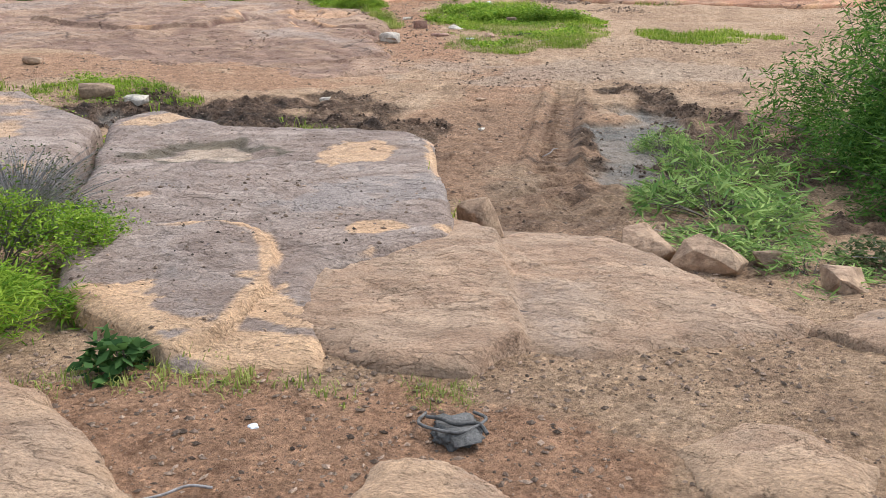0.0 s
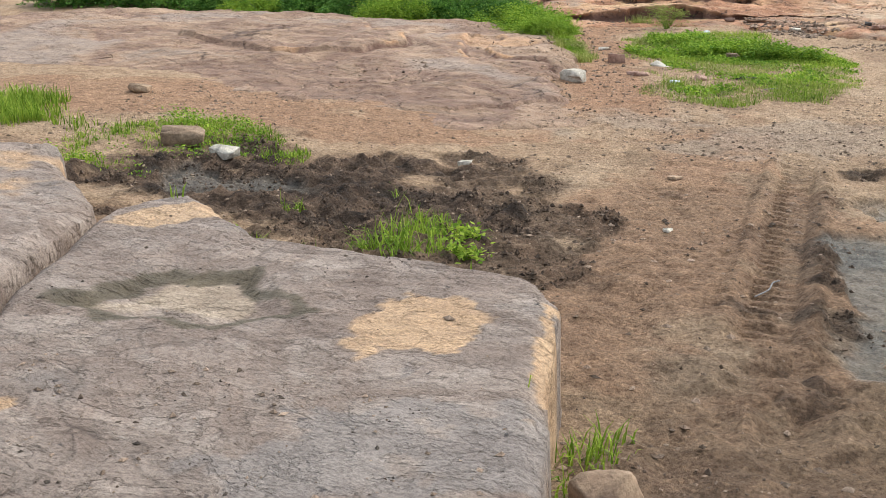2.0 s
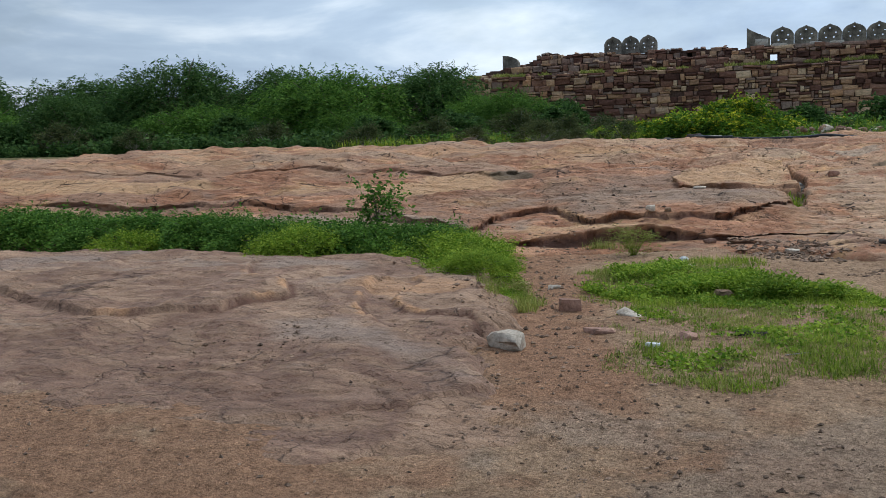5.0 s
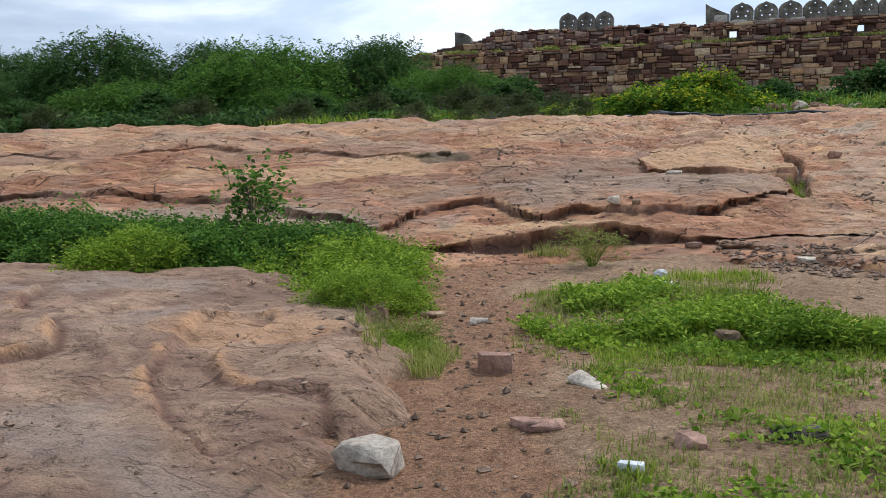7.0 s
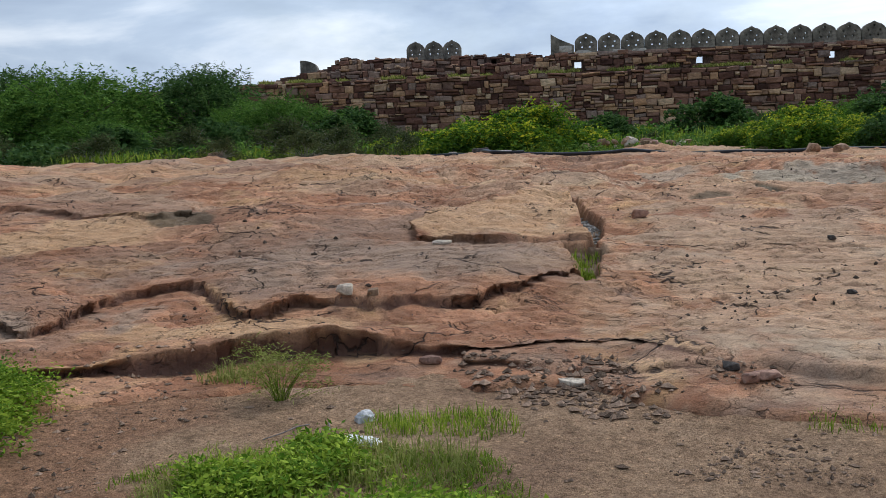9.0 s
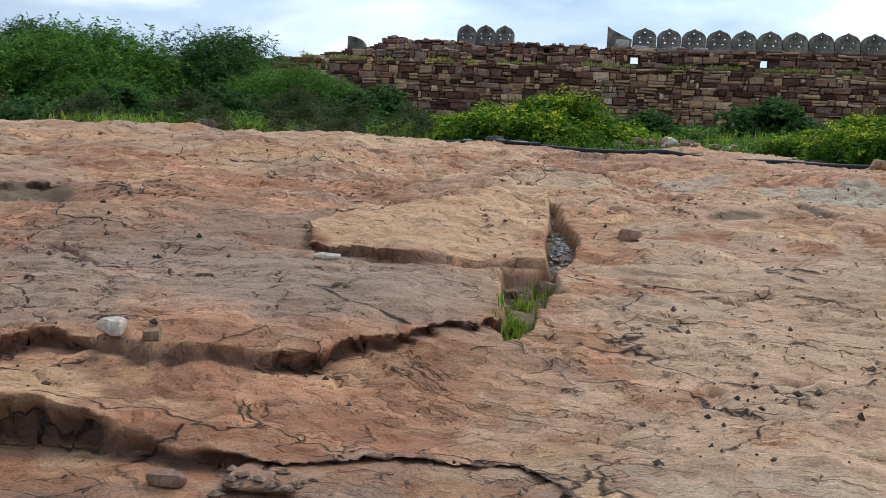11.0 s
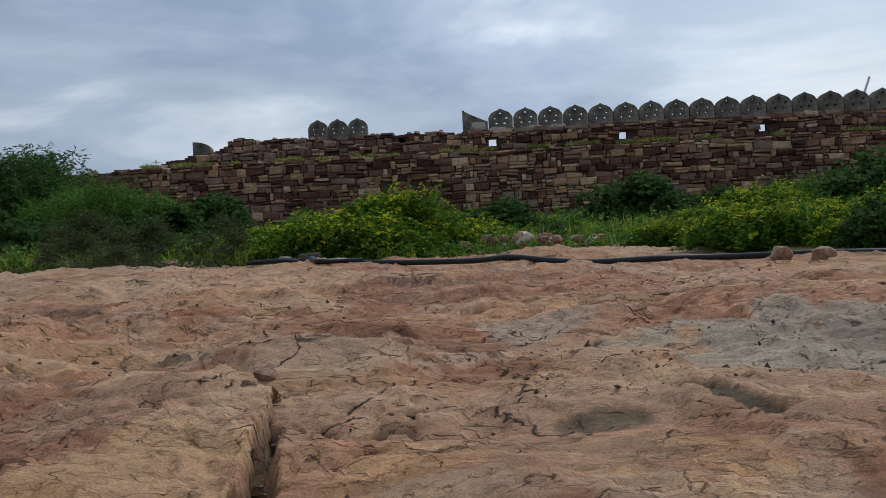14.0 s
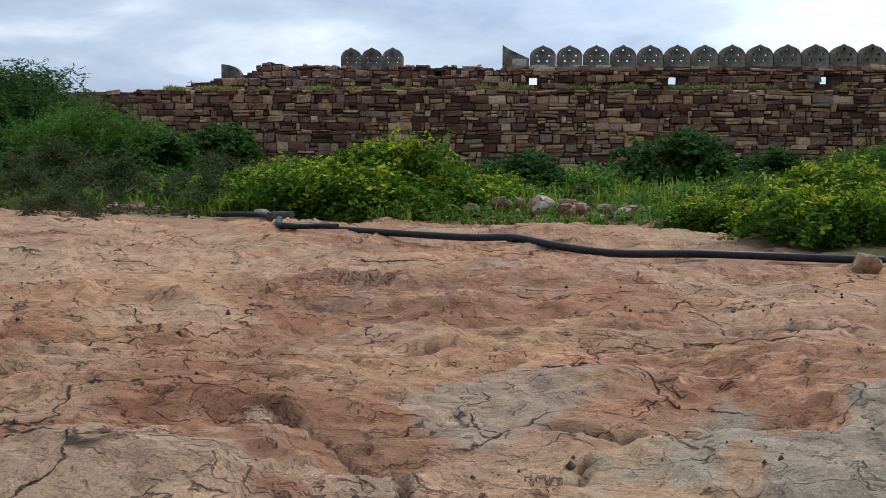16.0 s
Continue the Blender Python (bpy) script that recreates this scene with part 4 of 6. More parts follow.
def stone_bmesh(size, seed, points=16, edge=0.08):
    rng = random.Random(seed)
    bm = bmesh.new()
    if points == 8:
        for sx, sy, sz in ((a, b, c) for a in (-1, 1) for b in (-1, 1) for c in (-1, 1)):
            k = [1 - rng.uniform(0, 0.28) for _ in range(3)]
            bm.verts.new((sx * k[0] * size[0] / 2, sy * k[1] * size[1] / 2, sz * k[2] * size[2] / 2))
        points = 0
    for _ in range(points):
        v = Vector((rng.uniform(-1, 1), rng.uniform(-1, 1), rng.uniform(-1, 1)))
        v /= max(max(abs(c) for c in v), 0.2) ** 0.6
        bm.verts.new((v.x * size[0] / 2, v.y * size[1] / 2, v.z * size[2] / 2))
    hull = bmesh.ops.convex_hull(bm, input=bm.verts)
    bmesh.ops.delete(bm, geom=[g for g in hull["geom_interior"] if isinstance(g, bmesh.types.BMVert)], context="VERTS")
    bmesh.ops.bevel(bm, geom=bm.edges[:], offset=edge * min(size), segments=3, affect="EDGES", profile=0.6, clamp_overlap=True)
    bmesh.ops.triangulate(bm, faces=bm.faces[:])
    for v in bm.verts:
        v.co += 0.09 * min(size) * noise.noise_vector(v.co * (3.5 / max(size)) + Vector((seed, 0, 0))) + 0.03 * min(size) * noise.noise_vector(v.co * (14.0 / max(size)))
    for f in bm.faces:
        f.smooth = True
    return bm


def stone(name, x, y, size, mat, label, turn=0, seed=1, sink=0.25, tilt=(0, 0), category="stone", z=None, edge=0.08, points=24):
    me = bpy.data.meshes.new(name)
    bm = stone_bmesh(size, seed, 8 if edge < 0.08 else points, edge)
    bm.to_mesh(me)
    bm.free()
    me.materials.append(mat)
    ob = new(name, me)
    base = surface(x, y) if z is None else z
    ob.matrix_world = pose(x, y, base + size[2] * (0.5 - sink), tilt[0], tilt[1], turn)
    return tagged(ob, label, category)


stone("boulder", -0.45, 4.68, (0.22, 0.15, 0.34), M_STONE, "upright tan sandstone boulder wedged beside the rock block", 20, 3, 0.2, (8, -14), "boulder", None, 0.08, 13)
stone("boulder", -0.18, 4.78, (0.55, 0.42, 0.16), M_STONE, "flat cracked brown boulder sunk in the earth", -25, 4, 0.4, (0, 8), "boulder")
stone("boulder", 0.35, 4.55, (0.36, 0.27, 0.24), M_STONE, "orange-brown angular boulder beside green shoots", -18, 6, 0.3, (4, 6), "boulder", None, 0.08, 15)
stone("boulder", 0.64, 4.36, (0.34, 0.22, 0.18), M_STONE, "grey-brown boulder lying against another", -30, 7, 0.3, (0, 8), "boulder")
stone("boulder", 0.1, 4.62, (0.22, 0.18, 0.13), M_STONE, "dusty brown boulder half buried", 10, 8, 0.3, (0, 0), "boulder")
stone("boulder", 0.8, 4.95, (0.16, 0.14, 0.2), M_STONE, "tan upright stone among leaves", 10, 9, 0.3, (0, 0), "boulder")
stone("boulder", 0.9, 4.4, (0.2, 0.16, 0.14), M_STONE, "pale brown stone beneath leaves", 60, 10, 0.3, (0, 0), "boulder")
stone("boulder", 1.14, 4.05, (0.2, 0.16, 0.13), M_STONE, "grey-brown stone at the end of the branches", 15, 11, 0.3, (0, 0), "boulder")
stone("stone", -2.24, 12.4, (0.25, 0.19, 0.14), M_PALE, "pale rounded stone lying on the sandy trail", -5, 57, 0.2, (0, 0), "stone", None, 0.3, 90)
stone("stone", -2.08, 13.98, (0.2, 0.14, 0.12), M_RED, "red-brown squared stone standing in the trail", 12, 13, 0.15, (0, 0), "stone", None, 0.03)
stone("stone", -1.68, 13.05, (0.22, 0.24, 0.06), M_RED, "flat pinkish stone slab in the earth", 40, 14, 0.35, (6, 0), "stone", None, 0.09, 18)
stone("stone", -1.55, 13.72, (0.26, 0.1, 0.06), M_PALE, "thin pale stone sliver tilted in grass", -40, 15, 0.3, (0, 12))
stone("stone", -2.48, 15.3, (0.13, 0.09, 0.06), M_PALE, "small whitish stone on the red trail", 10, 16)
stone("stone", -2.86, 15.5, (0.16, 0.13, 0.06), M_STONE, "small brown stone at the trail's edge", 50, 17)
stone("stone", -4.28, 8.55, (0.34, 0.24, 0.17), M_STONE, "tan stone among wet grass", 15, 18)
stone("stone", -3.83, 8.36, (0.22, 0.14, 0.1), M_PALE, "pale stone beside dark mud", -10, 19)
stone("stone", -5.62, 9.9, (0.2, 0.16, 0.1), M_STONE, "rusty brown stone on the shelf's edge", 10, 20)
stone("stone", -0.82, 9.08, (0.1, 0.07, 0.03), M_STONE, "small pale flake on bare earth", 0, 21)
stone("stone", -0.73, 8.03, (0.06, 0.05, 0.03), M_PALE, "tiny white pebble on bare earth", 0, 22)
stone("stone", -2.27, 9.0, (0.1, 0.07, 0.05), M_PALE, "small grey stone in a muddy hole", 0, 23)
stone("stone", -0.84, 14.98, (0.2, 0.16, 0.1), M_STONE, "brown stone half hidden in weeds", 25, 25)
stone("stone", -1.04, 12.91, (0.14, 0.12, 0.07), M_RED, "small red stone in grass", 0, 26)
stone("stone", -0.5, 15.06, (0.14, 0.1, 0.08), M_PALE, "whitish round stone in the grass", 0, 27)
stone("stone", -1.4, 20.82, (0.19, 0.1, 0.05), M_PALE, "thin grey stone chip before the raised slab", 5, 28, 0.1)
stone("stone", -0.2, 17.66, (0.17, 0.1, 0.05), M_PALE, "flat pale stone on the lower ledge", 0, 29, 0.1)
stone("stone", -1.12, 17.95, (0.16, 0.08, 0.06), M_RED, "broken orange brick piece below the ledge", -12, 30, 0.1)
stone("stone", -1.93, 19.0, (0.13, 0.1, 0.09), M_PALE, "small pale stone under the ledge", 0, 31, 0.1)
stone("stone", -1.7, 18.98, (0.09, 0.07, 0.06), M_STONE, "small brown stone under the ledge", 0, 32, 0.1)
stone("stone", 0.56, 22.55, (0.2, 0.13, 0.1), M_RED, "dark brown lumpy stone on bare rock", 0, 33, 0.1)
stone("stone", 0.03, 21.1, (0.18, 0.16, 0.12), M_STONE, "square rock block fallen into the crack", 12, 34, 0.2, (0, 5))
stone("stone", -0.52, 25.35, (0.16, 0.22, 0.08), M_RED, "dark stone plugging the crack's end", 0, 35, 0.2)
stone("boulder", 4.57, 32.06, (0.28, 0.22, 0.22), M_STONE, "angular tan boulder at the edge of the bushes", 20, 36, 0.15, (5, 10), "boulder")
stone("boulder", 5.05, 31.85, (0.3, 0.22, 0.21), M_STONE, "blocky tan boulder at the edge of the bushes", -10, 37, 0.15, (0, 0), "boulder")
stone("boulder", -9.9, 38.0, (0.5, 0.4, 0.35), M_STONE, "reddish boulder at the rim of the rock slope", 0, 38, 0.2, (0, 0), "boulder")
stone("stone", -1.25, 12.57, (0.11, 0.05, 0.04), M_PLASTIC, "white broken tile block in the grass", -3, 39, 0.1, (0, 0), "rubble", None, 0.04)
stone("stone", -0.58, 13.08, (0.28, 0.17, 0.03), M_DARK, "dark flat slate with a pale chip on it", 8, 40, 0.2, (0, 0), "slate", None, 0.04)
stone("stone", 0.75, 17.6, (0.1, 0.08, 0.06), M_DARK, "dark rock fragment on the lower ledge", 0, 41, 0.1)
stone("stone", 0.93, 17.5, (0.18, 0.12, 0.06), M_RED, "dark red rock flake on the lower ledge", 20, 42, 0.1)
stone("stone", 0.83, 17.42, (0.12, 0.1, 0.06), M_RED, "dark red rock fragment on the lower ledge", 70, 43, 0.1)
stone("stone", 1.86, 19.15, (0.08, 0.06, 0.04), M_DARK, "dark stone on the sloping rock", 0, 44, 0.1)
stone("stone", 2.3, 21.5, (0.08, 0.07, 0.05), M_DARK, "small dark stone on the sloping rock", 0, 45, 0.1)

# rubble heap behind the pipe, and one among the scrub
rng = random.Random(5)
for k in range(46):
    u = rng.uniform(-1, 1)
    x, y = 1.35 + 1.75 * u + rng.uniform(-0.1, 0.1), 39.3 - 0.55 * u + rng.uniform(-0.5, 0.5)
    s = rng.uniform(0.14, 0.36)
    tagged(stone("rubble_stone", x, y, (s, s * 0.75, s * 0.6), rng.choice((M_STONE, M_STONE, M_RED, M_PALE)), "broken building stone in a low heap", rng.uniform(0, 180), 100 + k, 0.2, (rng.uniform(-20, 20), rng.uniform(-20, 20)), "rubble",
           surface(x, y) + max(0.0, 0.26 * (1 - abs(u + 0.05)) + rng.uniform(-0.08, 0.05))), group="rubble heap behind the pipe")
for k in range(16):
    x, y = -6.9 + rng.uniform(-0.8, 0.8), 40.6 + rng.uniform(-0.4, 0.4)
    s = rng.uniform(0.15, 0.4)
    tagged(stone("rubble_stone", x, y, (s, s * 0.75, s * 0.6), rng.choice((M_STONE, M_RED)), "broken building stone among scrub", rng.uniform(0, 180), 160 + k, 0.2, (rng.uniform(-20, 20), rng.uniform(-20, 20)), "rubble"), group="rubble among the scrub")


def chips(name, xs, ys, zs, sizes, mat, label, seed, flat=0.45):
    """Many small angular fragments in one mesh."""
    r = np.random.RandomState(seed)
    n = len(xs)
    base = np.array([(1, 0, 0), (0, 1, 0), (-1, 0, 0), (0, -1, 0), (0, 0, 1), (0, 0, -1)], float)
    v = base[None] * (0.6 + 0.8 * r.rand(n, 6, 1)) * np.stack([np.ones(n), 0.45 + 0.4 * r.rand(n), flat * (0.6 + 0.8 * r.rand(n))], -1)[:, None]
    a = r.rand(n) * 6.283
    c, s = np.cos(a)[:, None], np.sin(a)[:, None]
    v = np.stack([v[..., 0] * c - v[..., 1] * s, v[..., 0] * s + v[..., 1] * c, v[..., 2]], -1) * sizes[:, None, None]
    v = v + np.stack([xs, ys, zs + sizes * flat * 0.4], -1)[:, None]
    tri = np.array([(0, 1, 4), (1, 2, 4), (2, 3, 4), (3, 0, 4), (1, 0, 5), (2, 1, 5), (3, 2, 5), (0, 3, 5)])
    f = (np.arange(n)[:, None, None] * 6 + tri[None]).reshape(-1, 3)
    return tagged(new(name, mesh_of(name, v.reshape(-1, 3), f, mat, False)), label, "debris", kind="stuff")


def scatter(n, x0, x1, y0, y1, seed, density=None):
    r = np.random.RandomState(seed)
    x, y = x0 + (x1 - x0) * r.rand(n), y0 + (y1 - y0) * r.rand(n)
    if density is not None:
        ok = r.rand(n) < density(x, y)
        x, y = x[ok], y[ok]
    return x, y, r


def top_z(x, y):
    z = soil_z(x, y)
    z = np.maximum(z, np.where(inside(x, y, SHELF) > 0.05, shelf_height(x, y) + 0.01, -9))
    z = np.maximum(z, np.where(inside(x, y, BLOCK) > 0.06, block_z(x, y), -9))
    return np.where((y > 17.3) & (x > -4.2), np.maximum(z, slope_z(x, y)), z)


x, y, r = scatter(15000, -2.2, 1.8, 1.6, 4.7, 201, lambda x, y: (0.25 + 0.75 * smooth(-0.2, 0.2, fbm(x * 2, y * 2, 3, 202))) * (1 - 0.85 * (inside(x, y, BLOCK) > 0)))
chips("gravel", x, y, top_z(x, y), 0.004 + 0.012 * r.rand(len(x)) ** 3, M_CHIP, "brown grit and dry leaf crumbs on dusty earth", 203)
x, y, r = scatter(24000, -5.5, 2.0, 4.8, 12.5, 204, lambda x, y: (0.2 + 0.8 * smooth(-0.1, 0.3, fbm(x, y, 3, 205))) * (1 - 0.95 * (inside(x, y, BLOCK) > 0)))
chips("gravel", x, y, top_z(x, y), 0.004 + 0.02 * r.rand(len(x)) ** 5, M_CHIP, "brown earth crumbs and pebbles", 206)
x, y, r = scatter(26000, -4.6, 1.6, 5.6, 10.0, 230, lambda x, y: smooth(0.45, 0.9, mud_mask(x, y)) * (1 - wet_mask(x, y)) * (np.abs(x + 0.075) > 0.16) * smooth(-0.25, 0.15, fbm(x * 2.4, y * 2.4, 3, 231)))
chips("clods", x, y, soil_z(x, y), 0.005 + 0.016 * r.rand(len(x)) ** 3, M_CLOD, "dark crumbling clods of churned mud", 232, 0.75)
x, y, r = scatter(3200, -1.3, 1.6, 16.1, 17.7, 233, lambda x, y: smooth(-0.05, 0.3, fbm(x * 1.4, y * 1.4, 4, 234)))
chips("gravel", x, y, top_z(x, y), 0.007 + 0.024 * r.rand(len(x)) ** 3, M_CHIP, "loose brown and grey stone chips on the lower rock", 235)
x, y, r = scatter(5000, -4.5, 0.5, 12.0, 18.2, 207, lambda x, y: 0.1 + 0.9 * red_mask(x, y))
chips("gravel", x, y, top_z(x, y), 0.007 + 0.03 * r.rand(len(x)) ** 4, M_CHIP, "red-brown pebbles on the sandy trail", 208)
x, y, r = scatter(1500, -1.6, 1.3, 17.0, 18.1, 209, lambda x, y: blob(x, y, -0.35, 17.6, 0.75, 0.4, -0.5, 0.4, 210))
chips("gravel", x, y, top_z(x, y), 0.014 + 0.035 * r.rand(len(x)) ** 2, M_CHIP, "dark broken stone chips below the ledge", 211)
x, y, r = scatter(2600, -4, 4.5, 18.3, 31, 212, lambda x, y: smooth(-0.1, 0.25, fbm(x * 0.8, y * 0.8, 3, 213)))
chips("crumbs", x, y, slope_z(x, y), 0.008 + 0.022 * r.rand(len(x)) ** 4, M_DROP, "dark dry droppings and crumbs on bare rock", 214, 0.7)
x, y, r = scatter(2600, -0.35, 0.3, 21.9, 25.0, 215, lambda x, y: 1.0 * (inside(x, y, CRACK) > 0.03))
chips("gravel", x, y, slope_z(x, y), 0.01 + 0.028 * r.rand(len(x)) ** 2, M_CHIP_GREY, "grey stone chips filling the crack", 216)
x, y, r = scatter(700, -2.7, -0.7, 2.9, 5.7, 217, lambda x, y: smooth(-0.05, 0.25, fbm(x * 2, y * 2, 3, 218)))
chips("crumbs", x, y, top_z(x, y), 0.004 + 0.008 * r.rand(len(x)) ** 3, M_DROP, "dark crumbs lying on the rock block", 219, 0.6)


# ---- plants ----
def diamonds(base, along, across):
    """Leaf blades, each one quad: base, along and across are arrays of vectors."""
    n = len(base)
    v = np.stack([base, base + 0.45 * along + across, base + along, base + 0.45 * along - across], 1)
    return v.reshape(-1, 3), np.arange(n * 4).reshape(n, 4)


def unit(v):
    return v / (np.linalg.norm(v, axis=-1, keepdims=True) + 1e-9)


def tubes(paths, radii, sides=4):
    """Tapered stems along paths of shape (n, k, 3)."""
    n, k, _ = paths.shape
    axis = unit(np.gradient(paths, axis=1))
    u = unit(np.cross(axis, np.array([0.31, 0.2, 0.93])))
    w = np.cross(axis, u)
    a = np.arange(sides) * 6.283 / sides
    ring = np.cos(a)[None, None, :, None] * u[:, :, None] + np.sin(a)[None, None, :, None] * w[:, :, None]
    taper = np.linspace(1, 0.3, k)[None, :, None, None] * np.asarray(radii).reshape(-1, 1, 1, 1)
    v = (paths[:, :, None] + ring * taper).reshape(-1, 3)
    i = np.arange(n)[:, None, None] * k * sides + np.arange(k - 1)[None, :, None] * sides
    s0, s1 = np.arange(sides), (np.arange(sides) + 1) % sides
    f = np.stack([i + s0, i + s1, i + s1 + sides, i + s0 + sides], -1).reshape(-1, 4)
    return v, f


def bush(name, place, size, sprays, mat, label, category="bush", seed=1, leaf=(0.12, 0.035), count=16, reach=0.6, droop=0.25, stems=40, thick=0.02, low=0.1, lobes=0.3, twig=None, paler=None):
    r = np.random.RandomState(seed)
    rx, ry, h = size
    # rounded clumps of sprays round the crown, with dark gaps between them
    clumps = max(7, min(34, sprays // 55))
    az, el = 2.4 * np.arange(clumps) + 0.5 * r.randn(clumps), np.arcsin(np.clip(low + (1 - low) * r.rand(clumps), 0, 1))
    lump = 1 + lobes * np.sin(3 * az + seed) * np.cos(2.3 * el + seed)
    core = np.stack([np.cos(az) * np.cos(el), np.sin(az) * np.cos(el), np.sin(el)], -1)
    middle, wide_of = core * (0.66 * lump)[:, None], 0.3 + 0.16 * r.rand(clumps)
    own = r.randint(0, clumps, sprays)
    out = unit(r.randn(sprays, 3) + 0.5 * core[own] + np.array([0, 0, 0.55]))
    tips = (middle[own] + out * (wide_of[own] * (0.35 + 0.85 * r.rand(sprays) ** 0.6))[:, None]) * np.array([rx, ry, h])
    tips[:, 2] = np.abs(tips[:, 2]) + 0.04 * h
    heading = unit(out * np.array([1, 1, 0.25]) + 0.5 * r.randn(sprays, 3) * np.array([1, 1, 0.45]) - np.array([0, 0, droop * 0.6]))
    t = (np.arange(count) + 0.5) / count
    pos = tips[:, None] + heading[:, None] * reach * (t[None, :, None] - 0.7)
    pos[..., 2] -= droop * reach * (t ** 2)[None, :]
    side = np.cross(heading, np.array([0, 0, 1.0]))[:, None] * np.where(np.arange(count) % 2, 1, -1)[None, :, None]
    way = unit(0.7 * heading[:, None] + 0.9 * unit(side) + 0.45 * r.randn(sprays, count, 3))
    wide = unit(np.cross(way, np.array([0.1, 0.1, 1.0]) + 0.8 * r.randn(sprays, count, 3)))
    grow = (0.6 + 0.7 * r.rand(sprays, count, 1))
    pos[..., 2] = np.maximum(pos[..., 2], 0.01)
    v, f = diamonds(pos.reshape(-1, 3), (way * leaf[0] * grow).reshape(-1, 3), (wide * leaf[1] * grow).reshape(-1, 3))
    ob = thing(name, place, label, category)
    # upward sprays take the lighter leaf, painting in a lit crown top
    if paler:
        upward = np.repeat((out[:, 2] + 0.3 * r.randn(sprays) > 0.88) & (tips[:, 2] > 0.3 * h), count)
        part("fresh_growth", mesh_of("fresh_growth", v, f[upward], paler, False), paler, ob, "yellow-green upper leaves coloured as if lit")
        f = f[~upward]
    part("crown", mesh_of("crown", v, f, mat, False), mat, ob)
    pick = r.choice(sprays, min(stems, sprays), False)
    root = np.stack([0.12 * rx * r.randn(len(pick)) * 0.5, 0.12 * ry * r.randn(len(pick)) * 0.5, np.full(len(pick), -0.05)], -1)
    s = np.linspace(0, 1, 6)[None, :, None]
    bend = root + (tips[pick] - root) * np.array([0.35, 0.35, 0.75])
    wood = (1 - s) ** 2 * root[:, None] + 2 * s * (1 - s) * bend[:, None] + s ** 2 * tips[pick][:, None]
    v, f = tubes(wood, thick * (0.5 + r.rand(len(pick))))
    part("trunk", mesh_of("trunk", v, f, twig or M_BARK), twig or M_BARK, ob)
    return ob


def at(ob, x, y, scale, turn=0, lift=0.0, squash=1.0, label=""):
    m = Matrix.Translation((x, y, surface(x, y) + lift)) @ Matrix.Rotation(radians(turn), 4, "Z") @ Matrix.Diagonal((scale, scale, scale * squash, 1))
    c = copy_thing(ob, m)
    if label:
        tagged(c, label)
    return c


def place_of(x, y, lift=0.0):
    return (x, y, surface(x, y) + lift)


# thorn trees and scrub behind the rock slope
big = bush("thorn_tree", place_of(-29.5, 51), (4.6, 3.6, 4.3), 2000, M_LEAF_DARK, "dark green spreading thorn tree with feathery branches", "tree", 11, (0.2, 0.03), 20, 0.95, 0.5, 60, 0.06, 0.03, 0.11)
wide = bush("thorn_tree", place_of(-20.5, 50), (5.2, 3.4, 3.4), 2000, M_LEAF, "green spreading thorn tree with drooping feathery branches", "tree", 12, (0.2, 0.03), 20, 1.0, 0.6, 60, 0.05, 0.02, 0.12)
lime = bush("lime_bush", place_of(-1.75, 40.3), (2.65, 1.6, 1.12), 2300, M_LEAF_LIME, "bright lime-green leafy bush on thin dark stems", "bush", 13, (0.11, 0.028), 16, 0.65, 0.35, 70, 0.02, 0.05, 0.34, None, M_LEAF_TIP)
dark = bush("scrub_bush", place_of(4.7, 47), (1.6, 1.4, 1.5), 700, M_LEAF_DARK, "dark green rounded scrub bush", "bush", 14, (0.13, 0.045), 14, 0.4, 0.2, 30, 0.025, 0.03, 0.15)
olive = bush("scrub_bush", place_of(-9.5, 44), (1.8, 1.4, 1.3), 420, M_LEAF_OLIVE, "grey-green half-dry scrub bush with bare twigs", "bush", 15, (0.10, 0.026), 12, 0.6, 0.2, 60, 0.012, 0.05, 0.2, M_TWIG)
for x, y, s, turn, q in ((-37.5, 54, 1.0, 40, 0.9), (-43, 50, 1.1, 150, 1.0), (-24.6, 55, 0.95, 200, 0.95), (-16.3, 54, 0.85, 70, 1.0), (-33, 47, 0.7, 260, 0.9), (-50, 56, 1.2, 10, 1.0), (14.5, 46, 0.9, 20, 0.75)):
    at(big, x, y, s, turn, 0, q)
for x, y, s, turn, q in ((-13.6, 52, 0.62, 100, 1.05), (-26, 48, 0.75, 50, 0.8), (-39, 48, 0.85, 300, 0.85), (-18, 47, 0.55, 170, 0.8), (-46, 47, 0.9, 30, 0.8), (11.5, 44, 0.55, 60, 0.85), (17.5, 42, 0.7, 140, 0.8), (-11.3, 50, 0.52, 230, 1.25), (10.4, 37.5, 0.5, 10, 1.25), (12.4, 36.5, 0.6, 80, 1.2), (9.3, 46, 0.38, 10, 0.9)):
    at(wide, x, y, s, turn, 0, q)
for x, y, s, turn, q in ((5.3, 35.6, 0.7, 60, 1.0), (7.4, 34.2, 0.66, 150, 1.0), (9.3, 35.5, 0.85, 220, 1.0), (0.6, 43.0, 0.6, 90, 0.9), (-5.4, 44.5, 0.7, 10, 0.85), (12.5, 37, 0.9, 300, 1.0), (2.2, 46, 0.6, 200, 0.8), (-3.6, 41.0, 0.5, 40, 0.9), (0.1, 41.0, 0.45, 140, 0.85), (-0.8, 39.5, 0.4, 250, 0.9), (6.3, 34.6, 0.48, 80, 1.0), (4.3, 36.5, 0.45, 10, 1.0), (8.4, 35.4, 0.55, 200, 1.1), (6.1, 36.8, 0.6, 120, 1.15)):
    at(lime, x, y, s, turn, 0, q)
